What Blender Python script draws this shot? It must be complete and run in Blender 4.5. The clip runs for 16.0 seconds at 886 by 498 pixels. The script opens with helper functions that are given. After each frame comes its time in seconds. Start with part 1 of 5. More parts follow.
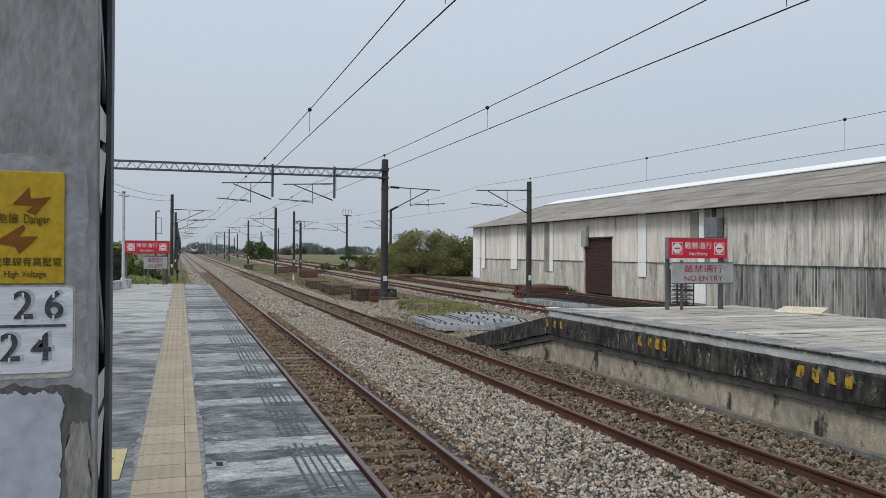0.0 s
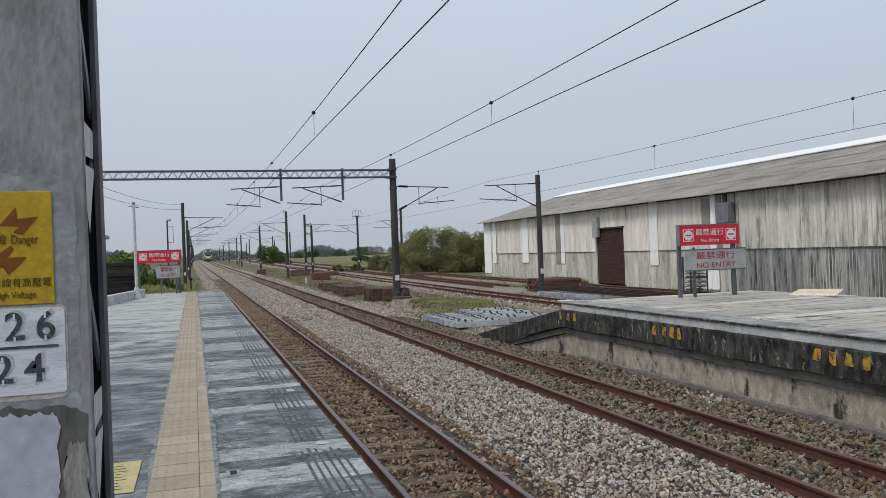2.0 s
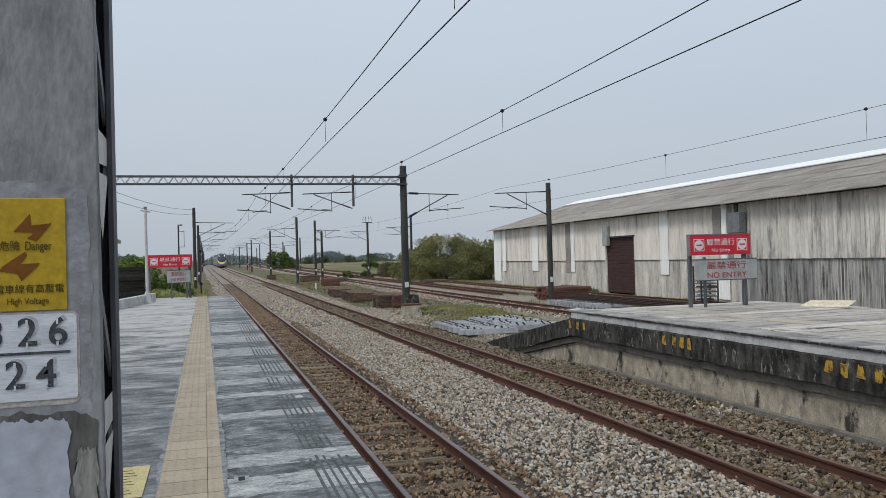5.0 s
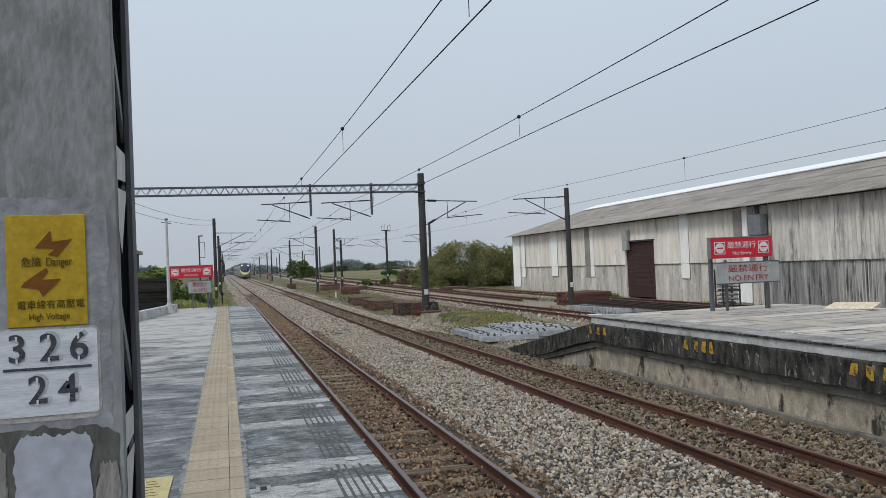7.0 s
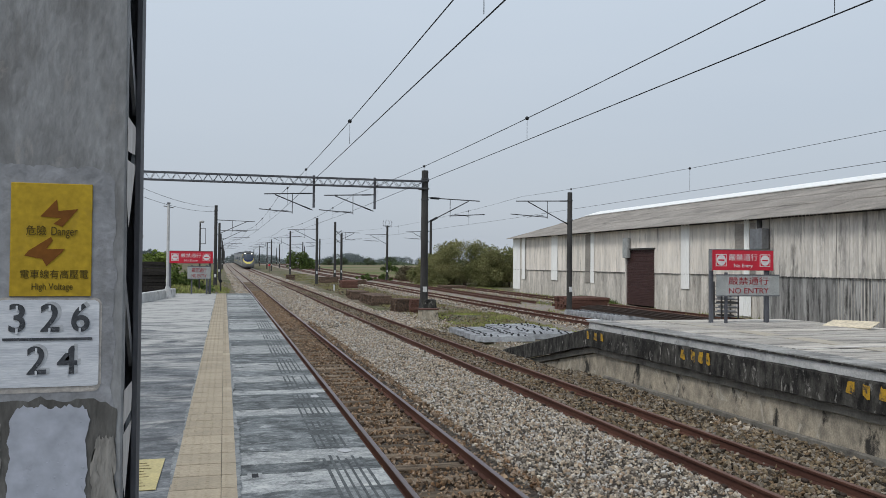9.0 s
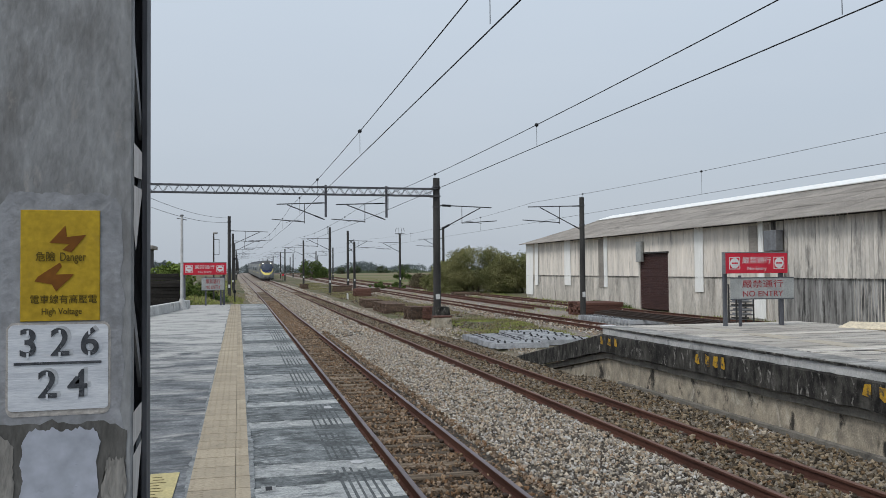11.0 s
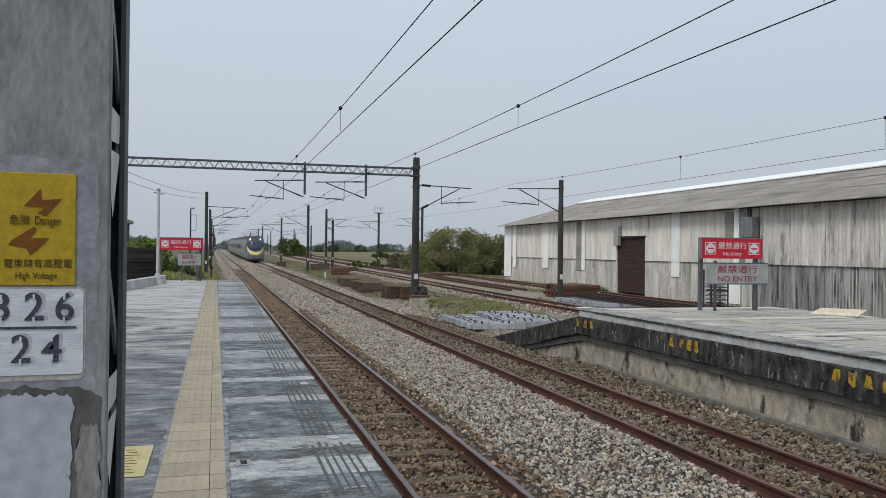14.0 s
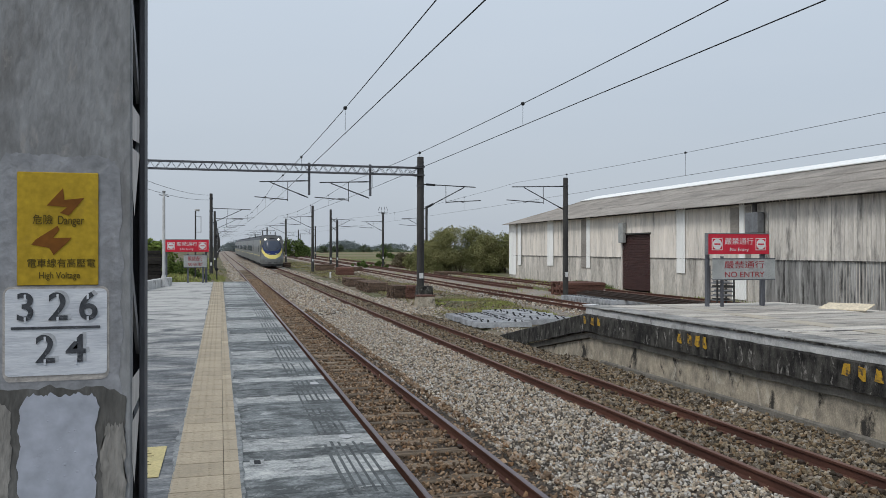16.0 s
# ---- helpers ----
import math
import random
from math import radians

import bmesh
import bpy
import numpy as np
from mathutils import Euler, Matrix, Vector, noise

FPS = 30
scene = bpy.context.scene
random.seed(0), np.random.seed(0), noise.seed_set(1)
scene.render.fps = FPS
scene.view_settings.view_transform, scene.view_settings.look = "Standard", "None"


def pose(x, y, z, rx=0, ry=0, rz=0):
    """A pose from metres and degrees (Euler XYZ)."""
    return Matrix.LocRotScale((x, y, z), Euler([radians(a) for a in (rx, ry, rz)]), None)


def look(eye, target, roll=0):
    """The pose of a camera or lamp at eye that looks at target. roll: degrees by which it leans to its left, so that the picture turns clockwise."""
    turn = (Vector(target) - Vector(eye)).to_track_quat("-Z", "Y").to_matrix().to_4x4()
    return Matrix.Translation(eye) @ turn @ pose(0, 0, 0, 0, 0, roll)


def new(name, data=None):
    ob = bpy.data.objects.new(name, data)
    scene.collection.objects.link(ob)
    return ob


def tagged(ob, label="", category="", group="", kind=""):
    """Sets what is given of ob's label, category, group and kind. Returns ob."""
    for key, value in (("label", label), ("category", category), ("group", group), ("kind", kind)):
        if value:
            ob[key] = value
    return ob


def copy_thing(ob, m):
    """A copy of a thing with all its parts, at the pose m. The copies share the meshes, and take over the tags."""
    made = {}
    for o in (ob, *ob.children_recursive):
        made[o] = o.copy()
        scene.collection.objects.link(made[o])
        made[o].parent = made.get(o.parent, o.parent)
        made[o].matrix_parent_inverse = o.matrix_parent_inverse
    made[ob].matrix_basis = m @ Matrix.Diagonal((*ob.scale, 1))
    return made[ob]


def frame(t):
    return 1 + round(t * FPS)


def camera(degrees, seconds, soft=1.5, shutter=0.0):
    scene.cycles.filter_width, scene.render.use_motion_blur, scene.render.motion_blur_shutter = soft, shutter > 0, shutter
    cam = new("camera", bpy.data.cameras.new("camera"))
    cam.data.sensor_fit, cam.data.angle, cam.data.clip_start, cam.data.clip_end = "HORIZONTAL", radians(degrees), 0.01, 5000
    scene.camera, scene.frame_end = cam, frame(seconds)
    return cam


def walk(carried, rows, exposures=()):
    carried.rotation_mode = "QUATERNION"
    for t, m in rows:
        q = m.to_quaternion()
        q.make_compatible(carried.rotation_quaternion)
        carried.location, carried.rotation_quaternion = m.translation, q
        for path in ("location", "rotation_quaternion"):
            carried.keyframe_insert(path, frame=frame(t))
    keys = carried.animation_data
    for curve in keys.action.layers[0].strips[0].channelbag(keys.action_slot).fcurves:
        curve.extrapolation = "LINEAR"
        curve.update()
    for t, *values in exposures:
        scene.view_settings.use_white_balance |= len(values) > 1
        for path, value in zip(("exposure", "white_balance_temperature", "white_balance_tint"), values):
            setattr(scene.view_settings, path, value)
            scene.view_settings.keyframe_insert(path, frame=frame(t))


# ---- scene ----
# Camera: a phone held by hand beside a lattice mast on the platform. Rows: seconds, x, y, z, yaw, pitch, roll.
cam = camera(57.9, 16.0, soft=0.5)
PATH = [
    (0, -0.014, -0.042, 1.325, -17.96, 0.30, 0.30),
    (0.5, 0.011, -0.051, 1.325, -18.13, 0.22, 0.07),
    (1, 0.026, -0.042, 1.329, -18.04, 0.05, -0.68),
    (1.5, 0.033, -0.031, 1.336, -17.50, 0.05, -1.44),
    (2, 0.036, -0.026, 1.338, -17.12, 0.09, -2.13),
    (2.5, 0.038, -0.035, 1.341, -17.07, 0.09, -1.81),
    (3, 0.044, -0.044, 1.345, -17.07, 0.13, -1.48),
    (3.5, 0.053, -0.057, 1.346, -17.03, 0.27, -1.12),
    (4, 0.038, -0.037, 1.345, -16.95, 0.31, -1.09),
    (6.5, 0.033, -0.025, 1.346, -15.28, 1.13, -2.41),
    (7, 0.041, -0.032, 1.352, -15.10, 1.15, -2.41),
    (7.5, 0.037, -0.029, 1.357, -15.10, 1.44, -2.49),
    (8, 0.037, -0.023, 1.363, -15.12, 1.70, -2.33),
    (8.5, 0.051, -0.018, 1.350, -15.05, 1.76, -1.78),
    (9, 0.024, 0.004, 1.332, -15.08, 1.05, 0.49),
    (9.2, 0.021, -0.021, 1.330, -14.90, 0.79, 0.96),
    (11.3, 0.045, -0.025, 1.361, -14.27, 1.57, -0.70),
    (11.5, 0.041, -0.024, 1.350, -14.87, 1.54, -0.42),
    (12, 0.046, -0.024, 1.328, -15.47, 0.48, -0.09),
    (12.5, 0.036, -0.013, 1.345, -15.66, 0.19, 0.14),
    (13, 0.030, -0.014, 1.338, -15.68, 0.16, 0.45),
    (13.5, 0.033, -0.022, 1.340, -15.69, 0.18, 0.61),
    (14, 0.040, -0.019, 1.339, -15.69, 0.14, 0.64),
    (14.5, 0.036, -0.006, 1.343, -15.77, 0.19, 0.69),
    (15, 0.028, -0.006, 1.338, -15.88, 0.24, 0.39),
    (15.5, 0.010, -0.001, 1.341, -15.89, 0.24, 0.02),
    (16, -0.000, -0.000, 1.330, -15.39, 0.08, -0.00),
]
walk(cam, [(t, pose(x, y, z, 90 + p, 0, w) @ pose(0, 0, 0, 0, 0, r)) for t, x, y, z, w, p, r in PATH])

RAIL = -1.15          # top of the rails, below the platform's surface at z = 0
GROUND = -1.5
TRACKS = (2.57, 6.40, 15.8, 19.4, 23.2)   # centre lines
GAUGE = 1.067
EDGE_1, EDGE_2 = 1.025, 8.60


def bend(y):
    """How far the line has turned to the left at y."""
    return float(np.interp(y, (40, 70, 101, 160, 221, 288, 350, 640), (0.0, -0.15, -0.43, -1.08, -1.78, -2.45, -2.6, -1.7)))


def climb(y):
    """How far the line has risen at y."""
    u = max(0.0, min(y, 300) - 45)
    return 0.0046 * u + 1.0e-5 * u * u


# ---- light ----
world = bpy.data.worlds.new("overcast_sky")
scene.world = world
world.use_nodes = True
wn, wl = world.node_tree.nodes, world.node_tree.links
wn.clear()
w_out = wn.new("ShaderNodeOutputWorld")
w_bg = wn.new("ShaderNodeBackground")
w_sky = wn.new("ShaderNodeTexSky")
w_sky.sky_type = "NISHITA"
w_sky.sun_disc = False
w_sky.sun_elevation, w_sky.sun_rotation = radians(54), radians(240)
w_sky.air_density, w_sky.dust_density = 1.0, 4.0
w_scale = wn.new("ShaderNodeMix")
w_scale.data_type = "RGBA"
w_scale.blend_type = "MULTIPLY"
w_scale.inputs[0].default_value = 1.0
w_scale.inputs[7].default_value = (0.10, 0.10, 0.10, 1)
w_geo = wn.new("ShaderNodeTexCoord")
w_sep = wn.new("ShaderNodeSeparateXYZ")
w_ramp = wn.new("ShaderNodeValToRGB")
w_ramp.color_ramp.elements[0].position, w_ramp.color_ramp.elements[0].color = 0.0, (0.495, 0.548, 0.615, 1)
w_ramp.color_ramp.elements[1].position, w_ramp.color_ramp.elements[1].color = 0.45, (0.655, 0.75, 0.86, 1)
w_noise = wn.new("ShaderNodeTexNoise")
w_noise.inputs["Scale"].default_value, w_noise.inputs["Detail"].default_value = 2.2, 5.0
w_map = wn.new("ShaderNodeMapping")
w_map.inputs["Scale"].default_value = (1, 1, 4)
w_mul = wn.new("ShaderNodeMix")
w_mul.data_type, w_mul.blend_type = "RGBA", "OVERLAY"
w_mul.inputs[0].default_value = 0.07
w_mix = wn.new("ShaderNodeMix")
w_mix.data_type = "RGBA"
w_mix.inputs[0].default_value = 0.88
wl.new(w_geo.outputs["Generated"], w_sep.inputs[0])
wl.new(w_sep.outputs["Z"], w_ramp.inputs[0])
wl.new(w_geo.outputs["Generated"], w_map.inputs[0])
wl.new(w_map.outputs[0], w_noise.inputs["Vector"])
wl.new(w_ramp.outputs[0], w_mul.inputs[6])
wl.new(w_noise.outputs["Fac"], w_mul.inputs[7])
wl.new(w_sky.outputs[0], w_scale.inputs[6])
wl.new(w_scale.outputs[2], w_mix.inputs[6])
wl.new(w_mul.outputs[2], w_mix.inputs[7])
wl.new(w_mix.outputs[2], w_bg.inputs[0])
w_bg.inputs[1].default_value = 1.02
wl.new(w_bg.outputs[0], w_out.inputs[0])

sun_data = bpy.data.lights.new("sun", "SUN")
sun_data.energy, sun_data.angle, sun_data.color = 1.5, radians(14), (1.0, 0.975, 0.94)
sun = new("sun", sun_data)
sun.matrix_world = look((-21, -12, 33), (0, 0, 0))
scene.view_settings.exposure = 0.0


# ---- materials ----
def material(name, base, second=None, rough=0.8, metal=0.0, scale=3.0, fine=60.0, bump=0.15, stretch=(1, 1, 1),
             stain=None, stain_scale=0.6, stain_cut=(0.5, 0.7), vary=0.0, island=0.0, emit=0.0, bump_scale=None, spec=0.2, light=None, light_scale=3.0, light_cut=(0.6, 0.75), mix=None, grit=0.35, drift=None):
    """A surface with grain at two scales, an optional stain colour and a change from piece to piece."""
    m = bpy.data.materials.new(name)
    m.use_nodes = True
    n, l = m.node_tree.nodes, m.node_tree.links
    b = n["Principled BSDF"]
    b.inputs["Roughness"].default_value, b.inputs["Metallic"].default_value = rough, metal
    b.inputs["Specular IOR Level"].default_value = spec
    second = second or tuple(c * 0.72 for c in base)
    co = n.new("ShaderNodeTexCoord")
    mp = n.new("ShaderNodeMapping")
    mp.inputs["Scale"].default_value = stretch
    l.new(co.outputs["Object"], mp.inputs[0])
    if vary:
        off = n.new("ShaderNodeVectorMath")
        off.operation = "SCALE"
        off.inputs[0].default_value = (31.0, 17.0, 23.0)
        l.new(n.new("ShaderNodeObjectInfo").outputs["Random"], off.inputs["Scale"])
        l.new(off.outputs[0], mp.inputs["Location"])
    n1 = n.new("ShaderNodeTexNoise")
    n1.inputs["Scale"].default_value, n1.inputs["Detail"].default_value, n1.inputs["Roughness"].default_value = scale, 6, 0.62
    n2 = n.new("ShaderNodeTexNoise")
    n2.inputs["Scale"].default_value, n2.inputs["Detail"].default_value = fine, 3
    l.new(mp.outputs[0], n1.inputs["Vector"])
    l.new(mp.outputs[0], n2.inputs["Vector"])
    r = n.new("ShaderNodeValToRGB")
    r.color_ramp.elements[0].position, r.color_ramp.elements[0].color = 0.36, (*second, 1)
    r.color_ramp.elements[1].position, r.color_ramp.elements[1].color = 0.66, (*base, 1)
    l.new(n1.outputs["Fac"], r.inputs[0])
    ov = n.new("ShaderNodeMix")
    ov.data_type, ov.blend_type = "RGBA", "OVERLAY"
    ov.inputs[0].default_value = grit
    l.new(r.outputs[0], ov.inputs[6])
    l.new(n2.outputs["Fac"], ov.inputs[7])
    col = ov.outputs[2]
    if stain:
        n3 = n.new("ShaderNodeTexNoise")
        n3.inputs["Scale"].default_value, n3.inputs["Detail"].default_value, n3.inputs["Roughness"].default_value = stain_scale, 11, 0.7
        l.new(mp.outputs[0], n3.inputs["Vector"])
        r3 = n.new("ShaderNodeValToRGB")
        r3.color_ramp.elements[0].position, r3.color_ramp.elements[1].position = stain_cut
        l.new(n3.outputs["Fac"], r3.inputs[0])
        mx = n.new("ShaderNodeMix")
        mx.data_type = "RGBA"
        l.new(r3.outputs[0], mx.inputs[0])
        l.new(col, mx.inputs[6])
        mx.inputs[7].default_value = (*stain, 1)
        col = mx.outputs[2]
    if light:
        n4 = n.new("ShaderNodeTexNoise")
        n4.inputs["Scale"].default_value, n4.inputs["Detail"].default_value, n4.inputs["Roughness"].default_value = light_scale, 9, 0.72
        n4.inputs["Distortion"].default_value = 0.6
        l.new(mp.outputs[0], n4.inputs["Vector"])
        r4 = n.new("ShaderNodeValToRGB")
        r4.color_ramp.elements[0].position, r4.color_ramp.elements[1].position = light_cut
        fac = n4.outputs["Fac"]
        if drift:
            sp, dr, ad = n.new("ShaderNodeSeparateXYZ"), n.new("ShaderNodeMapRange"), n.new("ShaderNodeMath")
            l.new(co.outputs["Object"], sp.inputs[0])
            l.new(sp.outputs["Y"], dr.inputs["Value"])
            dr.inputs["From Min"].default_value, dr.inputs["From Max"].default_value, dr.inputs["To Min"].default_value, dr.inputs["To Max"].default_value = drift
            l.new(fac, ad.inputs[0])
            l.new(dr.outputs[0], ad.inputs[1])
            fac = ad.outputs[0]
        l.new(fac, r4.inputs[0])
        mx = n.new("ShaderNodeMix")
        mx.data_type = "RGBA"
        l.new(r4.outputs[0], mx.inputs[0])
        l.new(col, mx.inputs[6])
        mx.inputs[7].default_value = (*light, 1)
        col = mx.outputs[2]
    if mix:
        r5 = n.new("ShaderNodeValToRGB")
        r5.color_ramp.interpolation = "CONSTANT"
        for k, tone in enumerate(mix):
            e = r5.color_ramp.elements[k] if k < 2 else r5.color_ramp.elements.new(k / len(mix))
            e.position, e.color = k / len(mix), (*tone, 1)
        l.new(n.new("ShaderNodeNewGeometry").outputs["Random Per Island"], r5.inputs[0])
        mx = n.new("ShaderNodeMix")
        mx.data_type, mx.blend_type = "RGBA", "MULTIPLY"
        mx.inputs[0].default_value = 1.0
        l.new(col, mx.inputs[6])
        l.new(r5.outputs[0], mx.inputs[7])
        col = mx.outputs[2]
    if vary or island:
        src = n.new("ShaderNodeObjectInfo").outputs["Random"] if vary else n.new("ShaderNodeNewGeometry").outputs["Random Per Island"]
        mr = n.new("ShaderNodeMapRange")
        k = vary or island
        mr.inputs["To Min"].default_value, mr.inputs["To Max"].default_value = 1 - k, 1 + k
        l.new(src, mr.inputs["Value"])
        hv = n.new("ShaderNodeHueSaturation")
        l.new(mr.outputs[0], hv.inputs["Value"])
        l.new(col, hv.inputs["Color"])
        col = hv.outputs[0]
    l.new(col, b.inputs["Base Color"])
    if bump:
        bp = n.new("ShaderNodeBump")
        bp.inputs["Strength"].default_value, bp.inputs["Distance"].default_value = bump, 0.02
        l.new((n2 if bump_scale is None else n1).outputs["Fac"], bp.inputs["Height"])
        l.new(bp.outputs[0], b.inputs["Normal"])
    if emit:
        b.inputs["Emission Color"].default_value, b.inputs["Emission Strength"].default_value = (*base, 1), emit
    return m


M = {}
M["ground"] = material("dry_grass_ground", (0.15, 0.14, 0.085), (0.09, 0.092, 0.045), 0.95, scale=0.5, fine=8, bump=0.6, stain=(0.19, 0.16, 0.125), stain_scale=0.25, stain_cut=(0.46, 0.58), spec=0.05)
M["field"] = material("field", (0.085, 0.135, 0.045), (0.15, 0.14, 0.07), 0.95, scale=0.02, fine=0.6, bump=0.3, stretch=(0.12, 1, 1), stain=(0.2, 0.17, 0.11), stain_scale=0.035, stain_cut=(0.47, 0.53), spec=0.05)
# Near bed is coloured dark for the shade in the gaps between loose stones.
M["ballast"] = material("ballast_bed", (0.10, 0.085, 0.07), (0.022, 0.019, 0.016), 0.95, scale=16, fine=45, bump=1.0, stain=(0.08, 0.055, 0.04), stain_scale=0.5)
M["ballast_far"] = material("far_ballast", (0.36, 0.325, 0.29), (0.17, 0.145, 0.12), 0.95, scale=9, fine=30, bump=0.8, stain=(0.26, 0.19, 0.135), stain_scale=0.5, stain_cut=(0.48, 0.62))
M["stone"] = material("ballast_stone", (0.59, 0.555, 0.5), (0.365, 0.335, 0.295), 0.9, scale=9, fine=60, bump=0.3, mix=((1, 1, 1), (0.8, 0.7, 0.58), (0.62, 0.6, 0.58), (1.1, 1.02, 0.9), (0.3, 0.275, 0.25), (0.85, 0.78, 0.68), (0.7, 0.55, 0.42), (0.95, 0.97, 1.0), (0.55, 0.5, 0.45)))
M["stone_dirty"] = material("dirty_ballast_stone", (0.32, 0.276, 0.222), (0.14, 0.12, 0.094), 0.9, scale=9, fine=60, bump=0.3, mix=((1, 1, 1), (0.8, 0.7, 0.55), (0.62, 0.6, 0.58), (1.15, 1.08, 0.95), (0.2, 0.185, 0.165), (0.9, 0.8, 0.64), (0.7, 0.55, 0.4), (1.0, 1.02, 1.05), (0.36, 0.32, 0.27)))
M["stone_rust"] = material("rusty_ballast_stone", (0.40, 0.31, 0.23), (0.18, 0.128, 0.09), 0.9, scale=9, fine=60, bump=0.3, mix=((1, 1, 1), (0.8, 0.7, 0.58), (0.62, 0.6, 0.58), (1.1, 1.02, 0.9), (0.4, 0.37, 0.34), (0.85, 0.78, 0.68), (0.7, 0.55, 0.42), (0.95, 0.97, 1.0), (0.55, 0.5, 0.45)))
M["rail"] = material("rusty_rail", (0.13, 0.06, 0.042), (0.085, 0.04, 0.03), 0.75, 0.2, scale=4, fine=80, bump=0.2, stretch=(1, 0.15, 1))
M["rail_top"] = material("polished_rail_head", (0.25, 0.205, 0.205), (0.18, 0.14, 0.14), 0.42, 0.85, scale=3, fine=60, bump=0.03, stretch=(1, 0.1, 1))
M["rail_dull"] = material("rusted_rail_head", (0.2, 0.12, 0.095), (0.15, 0.08, 0.06), 0.6, 0.4, scale=3, fine=60, bump=0.1, stretch=(1, 0.1, 1))
M["sleeper"] = material("weathered_sleeper", (0.24, 0.19, 0.14), (0.08, 0.058, 0.04), 0.9, scale=3, fine=30, bump=0.5, stretch=(0.5, 6, 6), vary=0.4)
M["clip"] = material("dark_fastening", (0.07, 0.05, 0.04), rough=0.7, metal=0.3)
# drift spreads the deck's pale patches from y = 8 to y = 20.
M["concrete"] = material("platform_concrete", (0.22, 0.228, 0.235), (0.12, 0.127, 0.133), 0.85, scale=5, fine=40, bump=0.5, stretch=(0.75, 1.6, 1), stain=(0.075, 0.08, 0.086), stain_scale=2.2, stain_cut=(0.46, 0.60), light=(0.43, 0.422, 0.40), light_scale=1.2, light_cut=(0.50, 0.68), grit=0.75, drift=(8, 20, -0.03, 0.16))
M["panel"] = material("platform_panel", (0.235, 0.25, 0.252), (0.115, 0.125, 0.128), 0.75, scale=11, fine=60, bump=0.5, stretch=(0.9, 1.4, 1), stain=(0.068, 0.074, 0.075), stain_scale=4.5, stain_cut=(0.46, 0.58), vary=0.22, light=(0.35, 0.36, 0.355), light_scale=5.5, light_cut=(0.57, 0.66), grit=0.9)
M["panel_pale"] = material("pale_platform_panel", (0.36, 0.37, 0.36), (0.24, 0.247, 0.247), 0.8, scale=11, fine=60, bump=0.5, stretch=(0.9, 1.4, 1), stain=(0.10, 0.107, 0.11), stain_scale=4.5, stain_cut=(0.53, 0.63), vary=0.18, light=(0.45, 0.45, 0.43), light_scale=5.5, light_cut=(0.54, 0.63), grit=0.8)
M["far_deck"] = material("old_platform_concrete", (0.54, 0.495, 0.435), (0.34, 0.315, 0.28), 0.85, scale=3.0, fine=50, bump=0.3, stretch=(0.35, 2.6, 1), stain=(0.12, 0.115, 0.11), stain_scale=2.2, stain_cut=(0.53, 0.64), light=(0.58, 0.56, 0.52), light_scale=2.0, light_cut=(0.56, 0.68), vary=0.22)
M["tactile"] = material("tactile_tile", (0.385, 0.322, 0.235), (0.32, 0.268, 0.195), 0.75, scale=1.2, fine=50, bump=0.15, vary=0.1, stain=(0.28, 0.24, 0.18), stain_scale=2.0, stain_cut=(0.5, 0.7))
M["groove"] = material("dark_groove", (0.13, 0.14, 0.142), (0.055, 0.06, 0.062), 0.9, scale=9, fine=60)
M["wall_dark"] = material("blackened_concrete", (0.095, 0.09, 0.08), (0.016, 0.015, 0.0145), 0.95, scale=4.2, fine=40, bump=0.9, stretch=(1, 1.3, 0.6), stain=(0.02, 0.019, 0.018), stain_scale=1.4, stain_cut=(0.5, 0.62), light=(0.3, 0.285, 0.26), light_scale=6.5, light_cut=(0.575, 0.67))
M["wall_pale"] = material("stained_concrete", (0.50, 0.43, 0.33), (0.26, 0.232, 0.187), 0.9, scale=4.5, fine=40, bump=0.8, stretch=(1, 1.2, 0.75), stain=(0.05, 0.046, 0.041), stain_scale=1.6, stain_cut=(0.55, 0.62), light=(0.56, 0.51, 0.42), light_scale=2.2, light_cut=(0.55, 0.66))
M["wall_ledge"] = material("grey_ledge_concrete", (0.24, 0.22, 0.19), (0.13, 0.122, 0.105), 0.9, scale=3, fine=30, bump=0.4, stain=(0.05, 0.046, 0.042), stain_scale=1.5, stain_cut=(0.52, 0.68))
M["slab"] = material("edge_slab", (0.34, 0.33, 0.31), (0.2, 0.195, 0.185), 0.85, scale=4, fine=40, bump=0.2, vary=0.2, stain=(0.09, 0.088, 0.085), stain_scale=3.5, stain_cut=(0.55, 0.7))
M["far_strip"] = material("faded_strip", (0.46, 0.40, 0.31), (0.38, 0.34, 0.28), 0.85, scale=2, fine=40, stain=(0.36, 0.34, 0.3), stain_scale=1.0, stain_cut=(0.45, 0.6))
M["coping"] = material("grey_coping", (0.58, 0.575, 0.56), (0.4, 0.398, 0.39), 0.8, scale=3, fine=40, bump=0.25, stain=(0.2, 0.2, 0.195), stain_scale=2.5, stain_cut=(0.57, 0.68))
M["yellow"] = material("yellow_paint", (0.55, 0.33, 0.03), (0.38, 0.22, 0.03), 0.7, scale=8, fine=50, stain=(0.06, 0.055, 0.05), stain_scale=9, stain_cut=(0.5, 0.6))
M["steel"] = material("mast_grey_paint", (0.31, 0.315, 0.32), (0.185, 0.185, 0.185), 0.6, 0.0, scale=6.0, fine=50, bump=0.2, stretch=(1.4, 1.4, 0.6), stain=(0.135, 0.13, 0.125), stain_scale=4.0, stain_cut=(0.52, 0.72), light=(0.36, 0.335, 0.31), light_scale=7.0, light_cut=(0.58, 0.74))
M["steel_dark"] = material("mast_dark_steel", (0.13, 0.135, 0.15), (0.09, 0.09, 0.1), 0.6, 0.2, scale=3, fine=40, stretch=(1, 1, 0.3))
